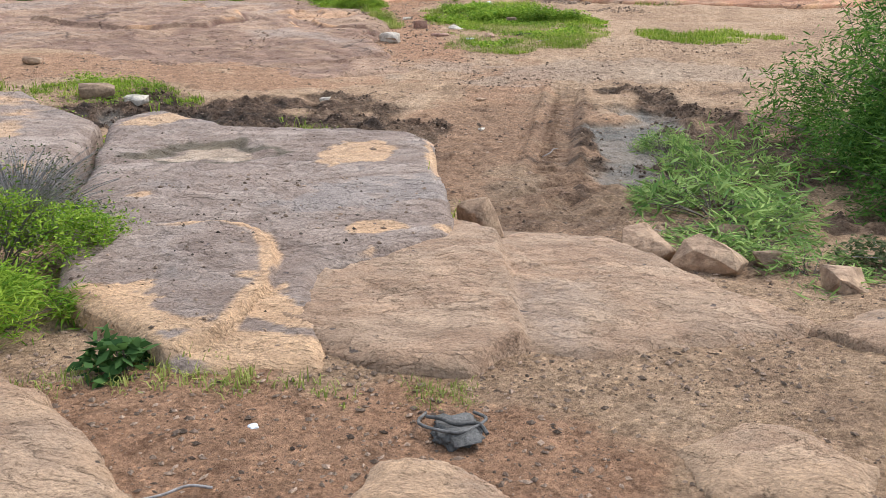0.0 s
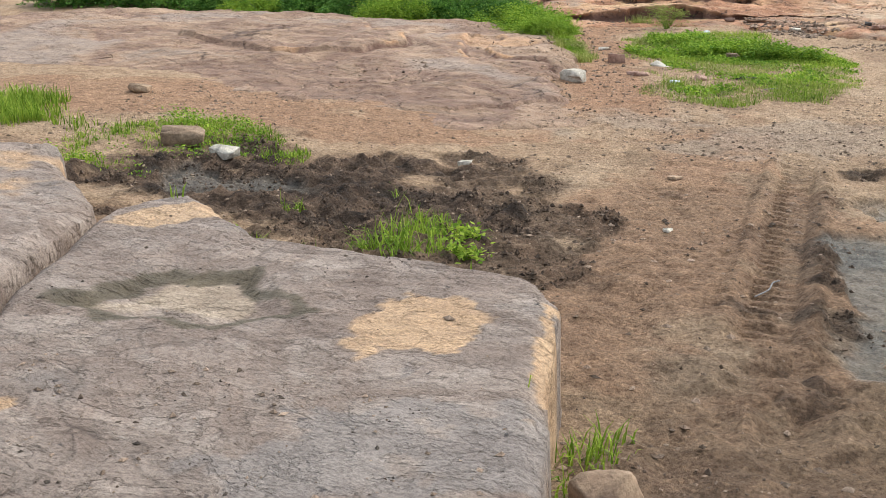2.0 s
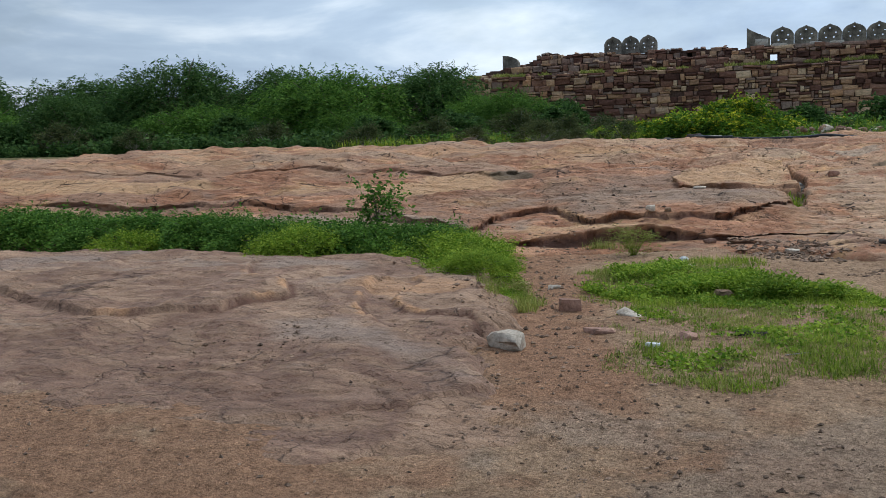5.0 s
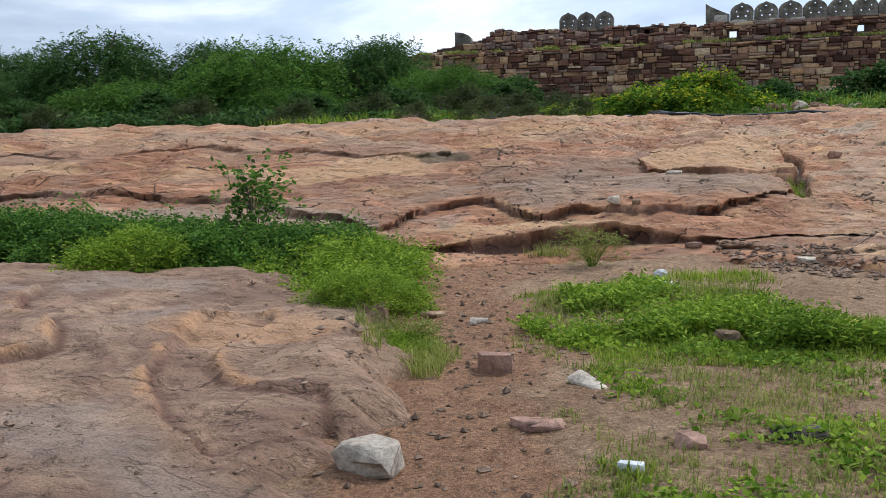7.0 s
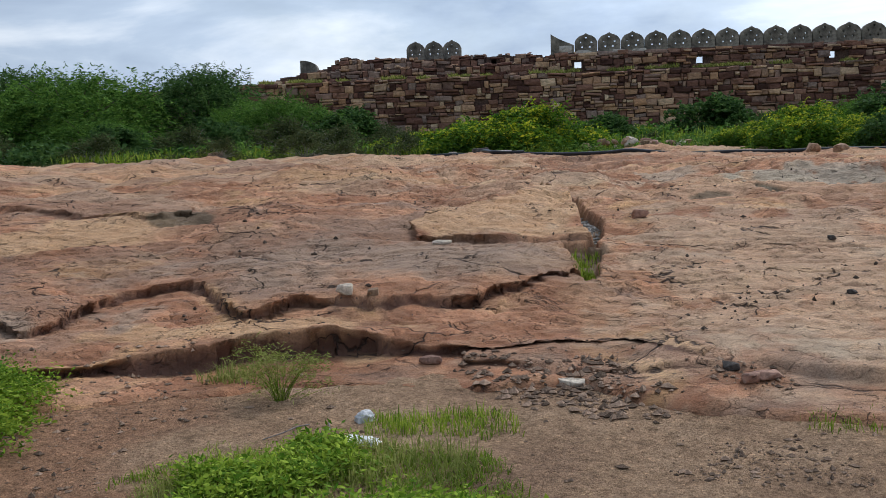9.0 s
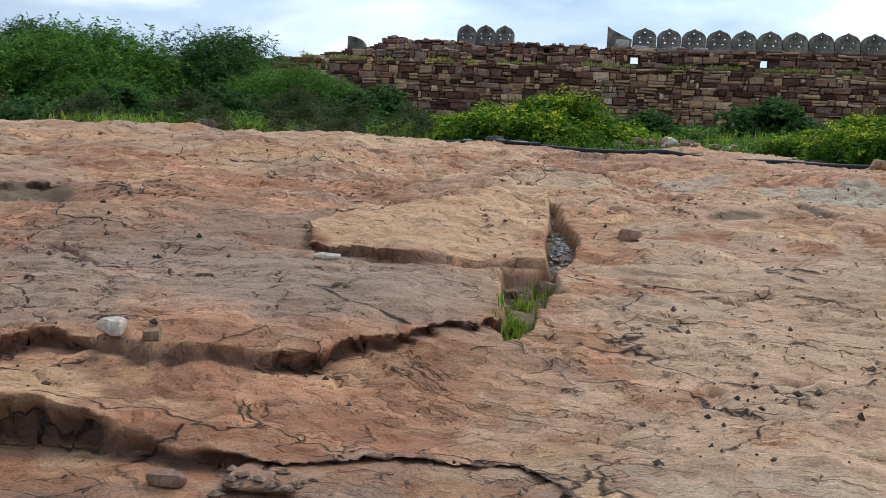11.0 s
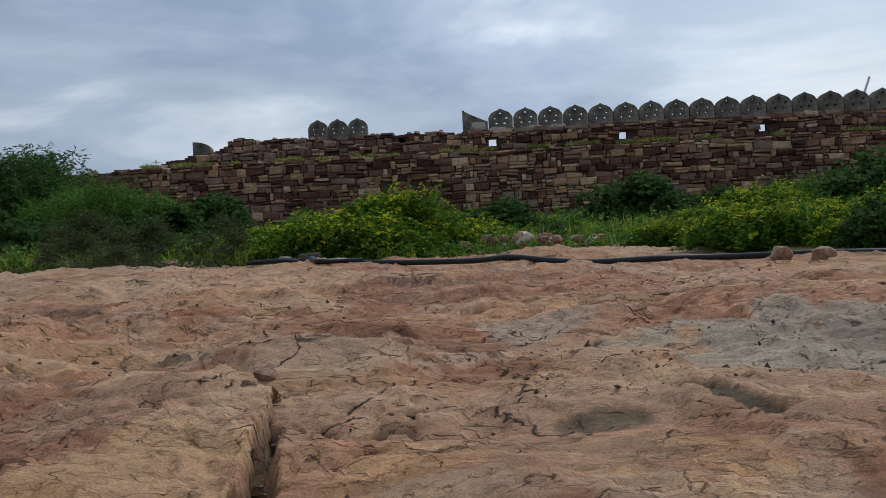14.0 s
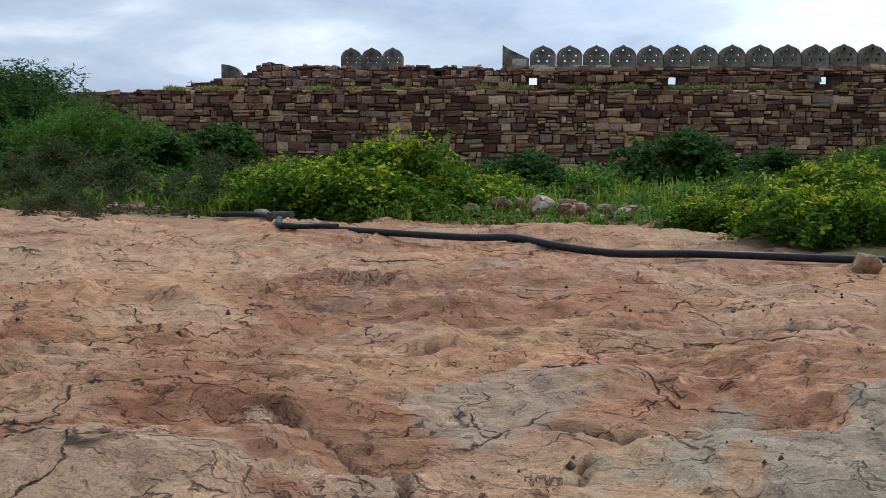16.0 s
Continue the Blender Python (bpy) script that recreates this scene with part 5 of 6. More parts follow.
for x, y, s, turn in ((0.9, 45, 0.75, 0), (8.2, 38.5, 0.9, 30), (-9.8, 50, 1.0, 70), (-12.5, 46, 0.9, 120), (-23, 46, 1.0, 200), (-29.5, 45, 0.9, 20), (6.4, 33.6, 0.42, 40), (-16, 44.5, 0.8, 90), (7.6, 50, 0.7, 10), (-35, 44, 1.0, 10), (-10.8, 58, 1.2, 0)):
    at(dark, x, y, s, turn)
for x, y, s, turn in ((-7.4, 42, 0.75, 50), (-12.8, 43.5, 0.9, 10), (-5.2, 40.8, 0.55, 130), (-6.4, 45.5, 0.8, 200), (-20.5, 44, 0.9, 70), (2.2, 41.5, 0.35, 0), (-30.5, 43.5, 1.1, 0), (4.6, 38.6, 0.5, 100), (-9.6, 37.6, 0.42, 60), (-6.0, 36.8, 0.38, 20), (-7.6, 38.8, 0.6, 20), (-26, 42.5, 0.8, 0), (-15, 41.5, 0.7, 40), (-37, 42, 0.9, 80)):
    at(olive, x, y, s, turn)

# green band before the ledge
band = bush("shrub", place_of(-5.2, 16.9), (1.0, 0.75, 0.42), 1700, M_LEAF, "low tangled green shrub growing under the ledge", "shrub", 21, (0.042, 0.011), 14, 0.28, 0.3, 60, 0.007, 0.0, 0.2)
pale = bush("shrub", place_of(-3.95, 16.2), (0.85, 0.8, 0.36), 1500, M_WEED, "low fresh-green shrub trailing over the rock", "shrub", 22, (0.04, 0.008), 14, 0.34, 0.35, 60, 0.006, 0.0, 0.25)
for x, y, s, turn in ((-6.4, 17.2, 1.0, 50), (-7.6, 17.4, 1.1, 120), (-9.0, 17.6, 1.1, 200), (-10.6, 17.8, 1.2, 10), (-4.4, 17.1, 0.85, 80), (-12.4, 18.0, 1.3, 80)):
    at(band, x, y, s, turn)
for x, y, s, turn in ((-3.5, 15.6, 0.7, 80), (-3.1, 14.9, 0.5, 150), (-5.7, 16.4, 0.8, 200), (-3.9, 16.9, 0.8, 20), (-2.75, 14.25, 0.32, 0), (-8.3, 16.8, 0.9, 70)):
    at(pale, x, y, s, turn)
bush("sapling", place_of(-5.15, 17.4), (0.6, 0.2, 0.85), 60, M_LEAF, "thin arching sapling with small dark leaves", "sapling", 23, (0.06, 0.018), 16, 0.45, 0.5, 24, 0.006, 0.6, 0.1)

bush("tall_weed", place_of(-1.95, 17.3), (0.34, 0.22, 0.34), 130, M_GRASS_DRY, "airy yellow-green weed standing before the ledge", "weed", 24, (0.03, 0.004), 14, 0.22, 0.1, 60, 0.002, 0.0, 0.2, M_WEED)
bush("tall_weed", place_of(-2.75, 14.45), (0.22, 0.2, 0.26), 110, M_GRASS_DRY, "airy yellow-green weed beside the trail", "weed", 25, (0.03, 0.004), 14, 0.22, 0.1, 60, 0.002, 0.0, 0.2, M_WEED)

# narrow-leaved plants by the wet hollow
reed = bush("narrow_leaf_shrub", place_of(0.85, 5.6), (0.55, 0.75, 0.36), 105, M_WILLOW, "sprawling plant with long narrow green leaves", "plant", 31, (0.12, 0.008), 16, 0.4, 0.5, 70, 0.006, 0.05, 0.25)
for x, y, s, turn, q in ((0.95, 6.7, 0.6, 60, 1.7), (0.9, 4.95, 0.7, 140, 0.8), (1.05, 4.3, 0.55, 220, 0.75), (0.7, 7.4, 0.42, 30, 1.2), (0.55, 5.9, 0.4, 30, 0.9)):
    at(reed, x, y, s, turn, 0, q)
feather = bush("feathery_shrub", place_of(2.25, 6.3), (0.75, 0.9, 0.75), 800, M_LEAF, "tall dark green shrub with fine drooping leaves", "shrub", 37, (0.055, 0.005), 20, 0.45, 0.6, 60, 0.007, 0.05, 0.2)
for x, y, s, turn, q in ((2.3, 7.6, 1.1, 10, 1.3), (2.5, 5.3, 0.85, 200, 1.0), (2.7, 6.8, 1.2, 250, 1.3)):
    at(feather, x, y, s, turn, 0, q)
at(olive, 1.75, 4.5, 0.32, 30, 0, 0.6, "heap of dry grey-green cut branches")
# thorny shrub beside the block
bush("thorn_shrub", (-2.5, 4.05, 0.06), (0.55, 0.55, 0.4), 600, M_LEAF_OLIVE, "leafless grey thorny shrub on rock", "shrub", 33, (0.02, 0.003), 4, 0.2, 0.0, 600, 0.004, 0.05, 0.15, M_TWIG)
bush("shrub", (-2.3, 3.5, 0.04), (0.5, 0.55, 0.32), 750, M_WEED, "feathery green shrub beside the rock block", "shrub", 34, (0.026, 0.004), 16, 0.2, 0.2, 50, 0.004, 0.0, 0.2)
bush("shrub", place_of(-2.05, 3.05), (0.35, 0.35, 0.2), 420, M_WEED, "green grassy shrub beside the rock block", "shrub", 35, (0.06, 0.003), 12, 0.14, 0.2, 30, 0.004, 0.0, 0.2)
bush("uprooted_weed", place_of(-1.42, 2.72), (0.14, 0.12, 0.1), 26, M_LEAF_DARK, "wilted dark green weed lying on earth", "weed", 36, (0.06, 0.014), 7, 0.1, 0.4, 8, 0.004, 0.0, 0.2)


def grass(name, poly, count, height, mat, label, seed, blades=5, width=0.004, lean=0.5, threshold=-0.1):
    r = np.random.RandomState(seed)
    xs, ys = [p[0] for p in poly], [p[1] for p in poly]
    x, y = min(xs) + (max(xs) - min(xs)) * r.rand(count), min(ys) + (max(ys) - min(ys)) * r.rand(count)
    ok = (inside(x, y, poly) + 0.5 * fbm(x * 1.6, y * 1.6, 3, seed) > 0) & (fbm(x * 1.3, y * 1.3, 4, seed + 1) + 0.25 * (r.rand(count) - 0.5) > threshold)
    x, y = np.repeat(x[ok], blades), np.repeat(y[ok], blades)
    n = len(x)
    x, y = x + 0.025 * r.randn(n), y + 0.025 * r.randn(n)
    z = top_z(x, y) - 0.005
    a, tilt, long = r.rand(n) * 6.283, lean * r.rand(n) ** 0.7, height * (0.4 + 0.8 * r.rand(n))
    flat = np.stack([np.cos(a), np.sin(a), np.zeros(n)], -1)
    wide = np.stack([-np.sin(a), np.cos(a), np.zeros(n)], -1) * width * (0.6 + 0.8 * r.rand(n, 1))
    root = np.stack([x, y, z], -1)
    half = root + long[:, None] * 0.55 * (flat * np.sin(tilt)[:, None] * 0.7 + np.array([0, 0, 1.0]) * np.cos(tilt * 0.7)[:, None])
    tip = half + long[:, None] * 0.45 * (flat * np.sin(tilt * 1.8)[:, None] + np.array([0, 0, 1.0]) * np.cos(tilt * 1.8)[:, None])
    v = np.stack([root - wide, root + wide, half + 0.8 * wide, half - 0.8 * wide, tip + 0.1 * wide, tip - 0.1 * wide], 1).reshape(-1, 3)
    i = np.arange(n)[:, None] * 6
    f = np.concatenate([i + np.array([0, 1, 2, 3]), i + np.array([3, 2, 4, 5])])
    return tagged(new(name, mesh_of(name, v, f, mat, False)), label, "grass", kind="stuff")


def weeds(name, poly, count, height, mat, label, seed, leaves=9, size=(0.035, 0.012), threshold=-0.1):
    r = np.random.RandomState(seed)
    xs, ys = [p[0] for p in poly], [p[1] for p in poly]
    x, y = min(xs) + (max(xs) - min(xs)) * r.rand(count), min(ys) + (max(ys) - min(ys)) * r.rand(count)
    ok = (inside(x, y, poly) + 0.5 * fbm(x * 1.6, y * 1.6, 3, seed) > 0) & (fbm(x * 1.3, y * 1.3, 4, seed + 1) + 0.25 * (r.rand(count) - 0.5) > threshold)
    x, y = x[ok], y[ok]
    tall = height * (0.35 + 0.65 * (fbm(x * 1.1, y * 1.1, 3, seed + 2) + 0.5)) * (0.5 + 0.7 * r.rand(len(x)))
    x, y, tall = np.repeat(x, leaves), np.repeat(y, leaves), np.repeat(tall, leaves)
    n = len(x)
    x, y = x + 0.035 * r.randn(n), y + 0.035 * r.randn(n)
    root = np.stack([x, y, top_z(x, y) + tall * r.rand(n)], -1)
    way = unit(r.randn(n, 3) * np.array([1, 1, 0.35]) + np.array([0, 0, 0.25]))
    wide = unit(np.cross(way, np.array([0, 0, 1.0]) + 0.6 * r.randn(n, 3)))
    g = 0.5 + 0.8 * r.rand(n, 1)
    v, f = diamonds(root, way * size[0] * g, wide * size[1] * g)
    return tagged(new(name, mesh_of(name, v, f, mat, False)), label, "weeds", kind="stuff")


LAWN = [(-2.35, 15.9), (-2.2, 16.7), (-1.8, 16.7), (-1.2, 16.5), (-0.45, 16.0), (0.2, 15.5), (0.5, 14.9), (0.45, 13.6), (0.1, 12.2), (-0.72, 11.5), (-1.5, 12.1), (-1.6, 12.9), (-1.25, 13.7), (-1.7, 14.3), (-2.25, 15.0)]
EDGE = [(0.85, 12.5), (0.9, 13.5), (1.9, 13.8), (2.6, 12.8), (1.6, 12.1)]
THICK = [(-2.15, 15.0), (-2.1, 16.0), (-1.5, 16.55), (-1.0, 16.5), (-0.5, 15.7), (0.4, 15.2), (0.2, 14.6), (-1.0, 14.9), (-1.8, 14.6)]
grass("grass", LAWN, 12000, 0.075, M_GRASS, "short patchy green grass over brown earth", 301, 5, 0.003, 1.5, 0.1)
grass("grass", LAWN, 7500, 0.07, M_GRASS_DRY, "yellowing grass mixed through the turf", 302, 5, 0.003, 1.5, 0.08)
grass("grass", EDGE, 2400, 0.07, M_GRASS, "thin green grass over trodden earth", 329, 5, 0.003, 1.5, 0.06)
weeds("weeds", LAWN, 8000, 0.06, M_WEED, "small-leaved green weeds through the turf", 303, 9, (0.036, 0.012), 0.1)
weeds("weeds", THICK, 7000, 0.2, M_WEED, "dense bright green weeds beside the trail", 304, 18, (0.042, 0.008), 0.0)
grass("grass", THICK, 2600, 0.13, M_GRASS_DRY, "yellow-green grass through the weeds", 328, 6, 0.0028, 1.5, -0.02)
grass("grass", [(-2.6, 17.6), (-2.3, 18.1), (-1.7, 18.1), (-1.8, 17.3)], 420, 0.15, M_GRASS_DRY, "tall yellow-green grass tuft by the ledge", 305, 6, 0.003, 1.1, -0.15)
grass("grass", [(-2.95, 14.3), (-3.0, 15.0), (-2.5, 15.3), (-2.35, 14.3), (-2.5, 13.7)], 900, 0.13, M_GRASS_DRY, "yellow-green grass spilling onto the trail", 306, 6, 0.003, 1.2, -0.15)
grass("grass", [(-5.4, 8.5), (-4.6, 9.3), (-3.8, 9.2), (-3.3, 8.7), (-3.5, 8.3), (-4.0, 7.9), (-4.6, 7.7)], 2300, 0.065, M_GRASS, "wet green grass beside the mud", 307, 6, 0.003, 1.3, 0.04)
grass("grass", [(-2.65, 8.0), (-2.6, 8.5), (-2.1, 8.3), (-1.9, 7.4), (-1.85, 6.9), (-2.25, 6.95)], 220, 0.13, M_GRASS, "grass tufts standing in dark mud", 308, 6, 0.003, 1.6, 0.16)
weeds("weeds", [(-1.78, 7.1), (-1.66, 7.35), (-1.35, 7.5), (-1.42, 7.15)], 240, 0.1, M_GRASS, "low bright green creeping weed on mud", 309, 14, (0.036, 0.01), -0.3)
grass("grass", [(-3.4, 6.9), (-2.8, 6.8), (-2.1, 6.5), (-1.3, 6.3), (-1.3, 5.95), (-2.7, 6.2), (-3.4, 6.4)], 900, 0.08, M_GRASS, "ragged grass behind the rock block", 310, 5, 0.004, 0.8, -0.05)
for k, (tx, ty, wide_of, tall) in enumerate(((-1.98, 7.05, 0.2, 0.2), (-1.52, 6.69, 0.13, 0.14), (-1.31, 6.43, 0.11, 0.12), (-1.92, 6.38, 0.12, 0.1), (-2.75, 7.5, 0.12, 0.1), (-1.95, 7.5, 0.16, 0.12), (-2.4, 6.6, 0.12, 0.12))):
    grass("grass", [(tx - wide_of, ty), (tx, ty - wide_of), (tx + wide_of, ty), (tx, ty + wide_of)], 34, tall, M_GRASS, "leaning grass tuft rooted in dark mud", 340 + k, 7, 0.0035, 1.7, -0.5)
grass("grass", [(-6.5, 9.2), (-5.6, 9.3), (-5.2, 8.5), (-6.5, 8.3)], 900, 0.14, M_GRASS, "green grass at the shelf's foot", 311, 5, 0.004, 0.8, -0.1)
grass("grass", [(-1.9, 2.75), (-1.4, 2.8), (-0.7, 2.72), (-0.65, 2.6), (-1.3, 2.62), (-1.7, 2.5)], 420, 0.05, M_GRASS_DRY, "thin short grass at the block's foot", 312, 5, 0.0025, 1.1, -0.1)
grass("grass", [(-1.65, 2.55), (-1.5, 2.55), (-1.42, 2.4), (-1.55, 2.38)], 60, 0.06, M_GRASS, "small grass tuft at a rock edge", 313, 6, 0.003, 1.0, -0.4)
grass("grass", [(-0.5, 2.72), (-0.35, 2.74), (-0.28, 2.62), (-0.45, 2.6)], 70, 0.04, M_GRASS_DRY, "thin dry grass on dust", 314, 4, 0.002, 1.1, -0.3)
grass("grass", [(-0.66, 4.5), (-0.52, 4.9), (-0.6, 5.4), (-0.72, 5.4)], 200, 0.1, M_GRASS, "grass growing along the block's side", 315, 5, 0.003, 0.9, -0.2)
grass("grass", [(-0.05, 19.7), (0.05, 20.4), (0.05, 21.0), (-0.12, 21.0), (-0.15, 20.2)], 420, 0.10, M_GRASS, "green grass growing in the rock crack", 316, 6, 0.004, 0.9, -0.3)
grass("grass", [(-0.02, 21.6), (0.1, 22.0), (0.1, 22.7), (-0.05, 22.6)], 420, 0.16, M_GRASS, "yellow-green grass growing in the rock crack", 317, 6, 0.004, 0.7, -0.3)
grass("grass", [(-1.3, 16.9), (-0.6, 17.1), (-0.5, 16.9), (-1.2, 16.7)], 220, 0.09, M_GRASS, "sparse grass on the lower rock", 318, 5, 0.003, 0.9, -0.1)
grass("grass", [(0.2, 17.0), (0.9, 17.05), (1.9, 17.1), (1.9, 16.9), (0.2, 16.8)], 260, 0.07, M_GRASS, "sparse grass on the lower rock", 319, 5, 0.003, 0.9, 0.05)
grass("grass", [(-16, 39.5), (-3, 39.5), (2, 40.5), (9, 35), (11, 40), (9, 55), (-16, 55)], 9000, 0.5, M_GRASS, "tall green grass among the scrub", 320, 4, 0.02, 0.7, -0.1)
weeds("weeds", [(-14, 39.5), (1, 41), (6, 38), (10, 42), (9, 60), (-14, 60)], 6000, 0.7, M_LEAF, "waist-high green weeds below the fort", 321, 12, (0.13, 0.045), -0.15)
weeds("weeds", [(-16, 38.6), (-3, 38.8), (-3, 40), (-16, 40.5)], 1500, 0.3, M_LEAF_OLIVE, "dull low weeds along the rock's rim", 322, 10, (0.07, 0.02), -0.1)
weeds("weeds", [(-45, 42), (-12, 42), (-12, 50), (-45, 50)], 7000, 0.9, M_LEAF_DARK, "rank green undergrowth beneath the thorn trees", 323, 12, (0.2, 0.06), -0.2)
weeds("weeds", [(-2, 38.3), (2.5, 36.8), (5, 34.6), (9, 32.6), (10, 40), (0, 43), (-3, 41)], 4200, 0.35, M_LEAF, "green weeds around the bushes' feet", 324, 12, (0.07, 0.024), -0.35)
grass("grass", [(-2, 38.5), (2.5, 37), (5, 34.6), (9, 32.6), (10, 40), (0, 43), (-3, 41)], 3500, 0.25, M_GRASS, "grass around the bushes' feet", 325, 5, 0.008, 0.9, -0.1)
weeds("weeds", [(-5.4, 8.5), (-4.6, 9.3), (-3.8, 9.2), (-3.3, 8.7), (-3.6, 8.2), (-4.2, 7.7), (-4.9, 7.8)], 1100, 0.07, M_WEED, "small leafy weeds beside the mud", 326, 10, (0.024, 0.006), 0.05)
weeds("weeds", [(-3.4, 6.9), (-2.8, 6.9), (-2.0, 6.5), (-1.6, 6.3), (-2.7, 6.2), (-3.4, 6.4)], 500, 0.07, M_WEED, "small leafy weeds behind the rock block", 327, 11, (0.026, 0.007), 0.0)
bush("bare_sapling", place_of(-13.2, 17.6), (0.8, 0.4, 3.0), 26, M_LEAF_OLIVE, "bare pale sapling with thin upright branches", "sapling", 41, (0.02, 0.004), 3, 0.3, -0.4, 26, 0.014, 0.6, 0.1, M_TWIG)


# ---- fort ----
def wall_stone_material(name, per):
    m, nt, b = material(name, 0.92, 0.2)
    rnd = nt.nodes.new("ShaderNodeObjectInfo").outputs["Random"] if per == "object" else nt.nodes.new("ShaderNodeNewGeometry").outputs["Random Per Island"]
    col = ramp_node(nt, rnd, [(0.0, (0.075, 0.038, 0.03)), (0.2, (0.17, 0.085, 0.063)), (0.45, (0.30, 0.165, 0.115)), (0.62, (0.28, 0.21, 0.175)), (0.8, (0.46, 0.265, 0.15)), (1.0, (0.62, 0.47, 0.32))])
    col = blend(nt, 1.0, col, ramp_node(nt, noise_node(nt, 0.5, 5, 0.6), [(0.3, (0.65, 0.62, 0.62)), (0.7, (1.25, 1.25, 1.22))]), "MULTIPLY")
    col = blend(nt, 1.0, col, ramp_node(nt, noise_node(nt, 5, 6, 0.7), [(0.3, (0.6, 0.6, 0.6)), (0.7, (1.35, 1.35, 1.35))]), "MULTIPLY")
    nt.links.new(col, b.inputs["Base Color"])
    relief(nt, b, noise_node(nt, 7, 6, 0.7), 0.8, 0.05)
    return m


M_WALL = wall_stone_material("fort_sandstone", "object")
M_WALL_STUFF = wall_stone_material("fort_rubble_stone", "island")


def ashlar(seed):
    """A rough block one unit wide, deep and high, with a worn front edge; its front faces -y."""
    r = np.random.RandomState(seed)
    back = np.array([(-0.5, 0.5, -0.5), (0.5, 0.5, -0.5), (0.5, 0.5, 0.5), (-0.5, 0.5, 0.5)])
    side = np.array([(-0.5, -0.3, -0.5), (0.5, -0.3, -0.5), (0.5, -0.3, 0.5), (-0.5, -0.3, 0.5)]) + 0.07 * r.randn(4, 3) * np.array([0.7, 0.5, 1])
    front = np.array([(-0.42, -0.5, -0.36), (0.42, -0.5, -0.36), (0.42, -0.5, 0.36), (-0.42, -0.5, 0.36)]) + 0.09 * r.randn(4, 3) * np.array([0.7, 1, 1])
    v = np.concatenate([back, side, front])
    f = [(a + o, (a + 1) % 4 + o, (a + 1) % 4 + o + 4, a + o + 4) for o in (0, 4) for a in range(4)] + [(8, 9, 10, 11)]
    return v, np.array(f)


ASHLAR = [ashlar(k) for k in range(8)]
ASHLAR_MESH = [mesh_of("stone", v, f, M_WALL, False) for v, f in ASHLAR]


def masonry(wall, x0, x1, y, bottom, top, course, seed, near=None, gaps=()):
    """Courses of rough stones on a wall's face; those in the stretch near are single parts."""
    r = random.Random(seed)
    verts, faces, n, single = [], [], 0, 0
    z = bottom
    while z < max(top(v) for v in np.linspace(x0, x1, 60)):
        h = course * r.uniform(0.6, 1.45)
        x = x0 - r.uniform(0, 0.8)
        while x < x1:
            w = course * r.choice((0.7, 1.1, 1.5, 2.1, 2.8)) * r.uniform(0.8, 1.2)
            cx, cz = x + w / 2, z + h / 2
            split = r.random() < 0.4 and h > 0.26
            for dz, hh in (((-h / 4, h / 2), (h / 4, h / 2)) if split else ((0, h),)):
                zz = cz + dz
                if zz + hh * 0.3 < top(cx) and r.random() > 0.025 and not any(a < cx + w / 2 and cx - w / 2 < b and c < zz + hh / 2 and zz - hh / 2 < d for a, b, c, d in gaps):
                    k = r.randrange(8)
                    size = (w - 0.045, 0.34, hh - 0.04)
                    place = (cx, y + r.uniform(-0.1, 0.1), zz + r.uniform(-0.05, 0.05))
                    spin = Matrix.Rotation(radians(r.uniform(-5, 5)), 4, "Y")
                    m = Matrix.Translation(place) @ spin @ Matrix.Diagonal((*size, 1))
                    if near and near[0] < cx < near[1] and single < 300:
                        ob = new("stone", ASHLAR_MESH[k])
                        ob.parent = wall
                        ob.matrix_local = m
                        single += 1
                    else:
                        mm = np.array(m)
                        v, f = ASHLAR[k]
                        verts.append(v @ mm[:3, :3].T + mm[:3, 3])
                        faces.append(f + n)
                        n += len(v)
            x += w
        z += h
    if verts:
        tagged(part("masonry", mesh_of("masonry", np.concatenate(verts), np.concatenate(faces), M_WALL_STUFF, False), M_WALL_STUFF, wall), kind="stuff")


def core_mesh(x0, x1, y0, y1, bottom, top, gaps=(), step=0.35):
    """The wall's dark core: columns up to top(x), with real openings."""
    bm = bmesh.new()
    edges = set(np.round(np.arange(x0, x1, step), 3)) | {x0, x1}
    for a, b, c, d in gaps:
        edges = {e for e in edges if not a < e < b} | {a, b}
    xs = sorted(edges)
    for a, b in zip(xs, xs[1:]):
        t = top((a + b) / 2)
        holes = [g for g in gaps if g[0] <= (a + b) / 2 <= g[1]]
        spans_z = [(bottom, t)] if not holes else [(bottom, holes[0][2]), (holes[0][3], t)]
        for lo, hi in spans_z:
            if hi - lo > 0.02:
                bmesh.ops.create_cube(bm, size=1.0, matrix=Matrix.Translation(((a + b) / 2, (y0 + y1) / 2, (lo + hi) / 2)) @ Matrix.Diagonal((b - a, y1 - y0, hi - lo, 1)))
    return bm


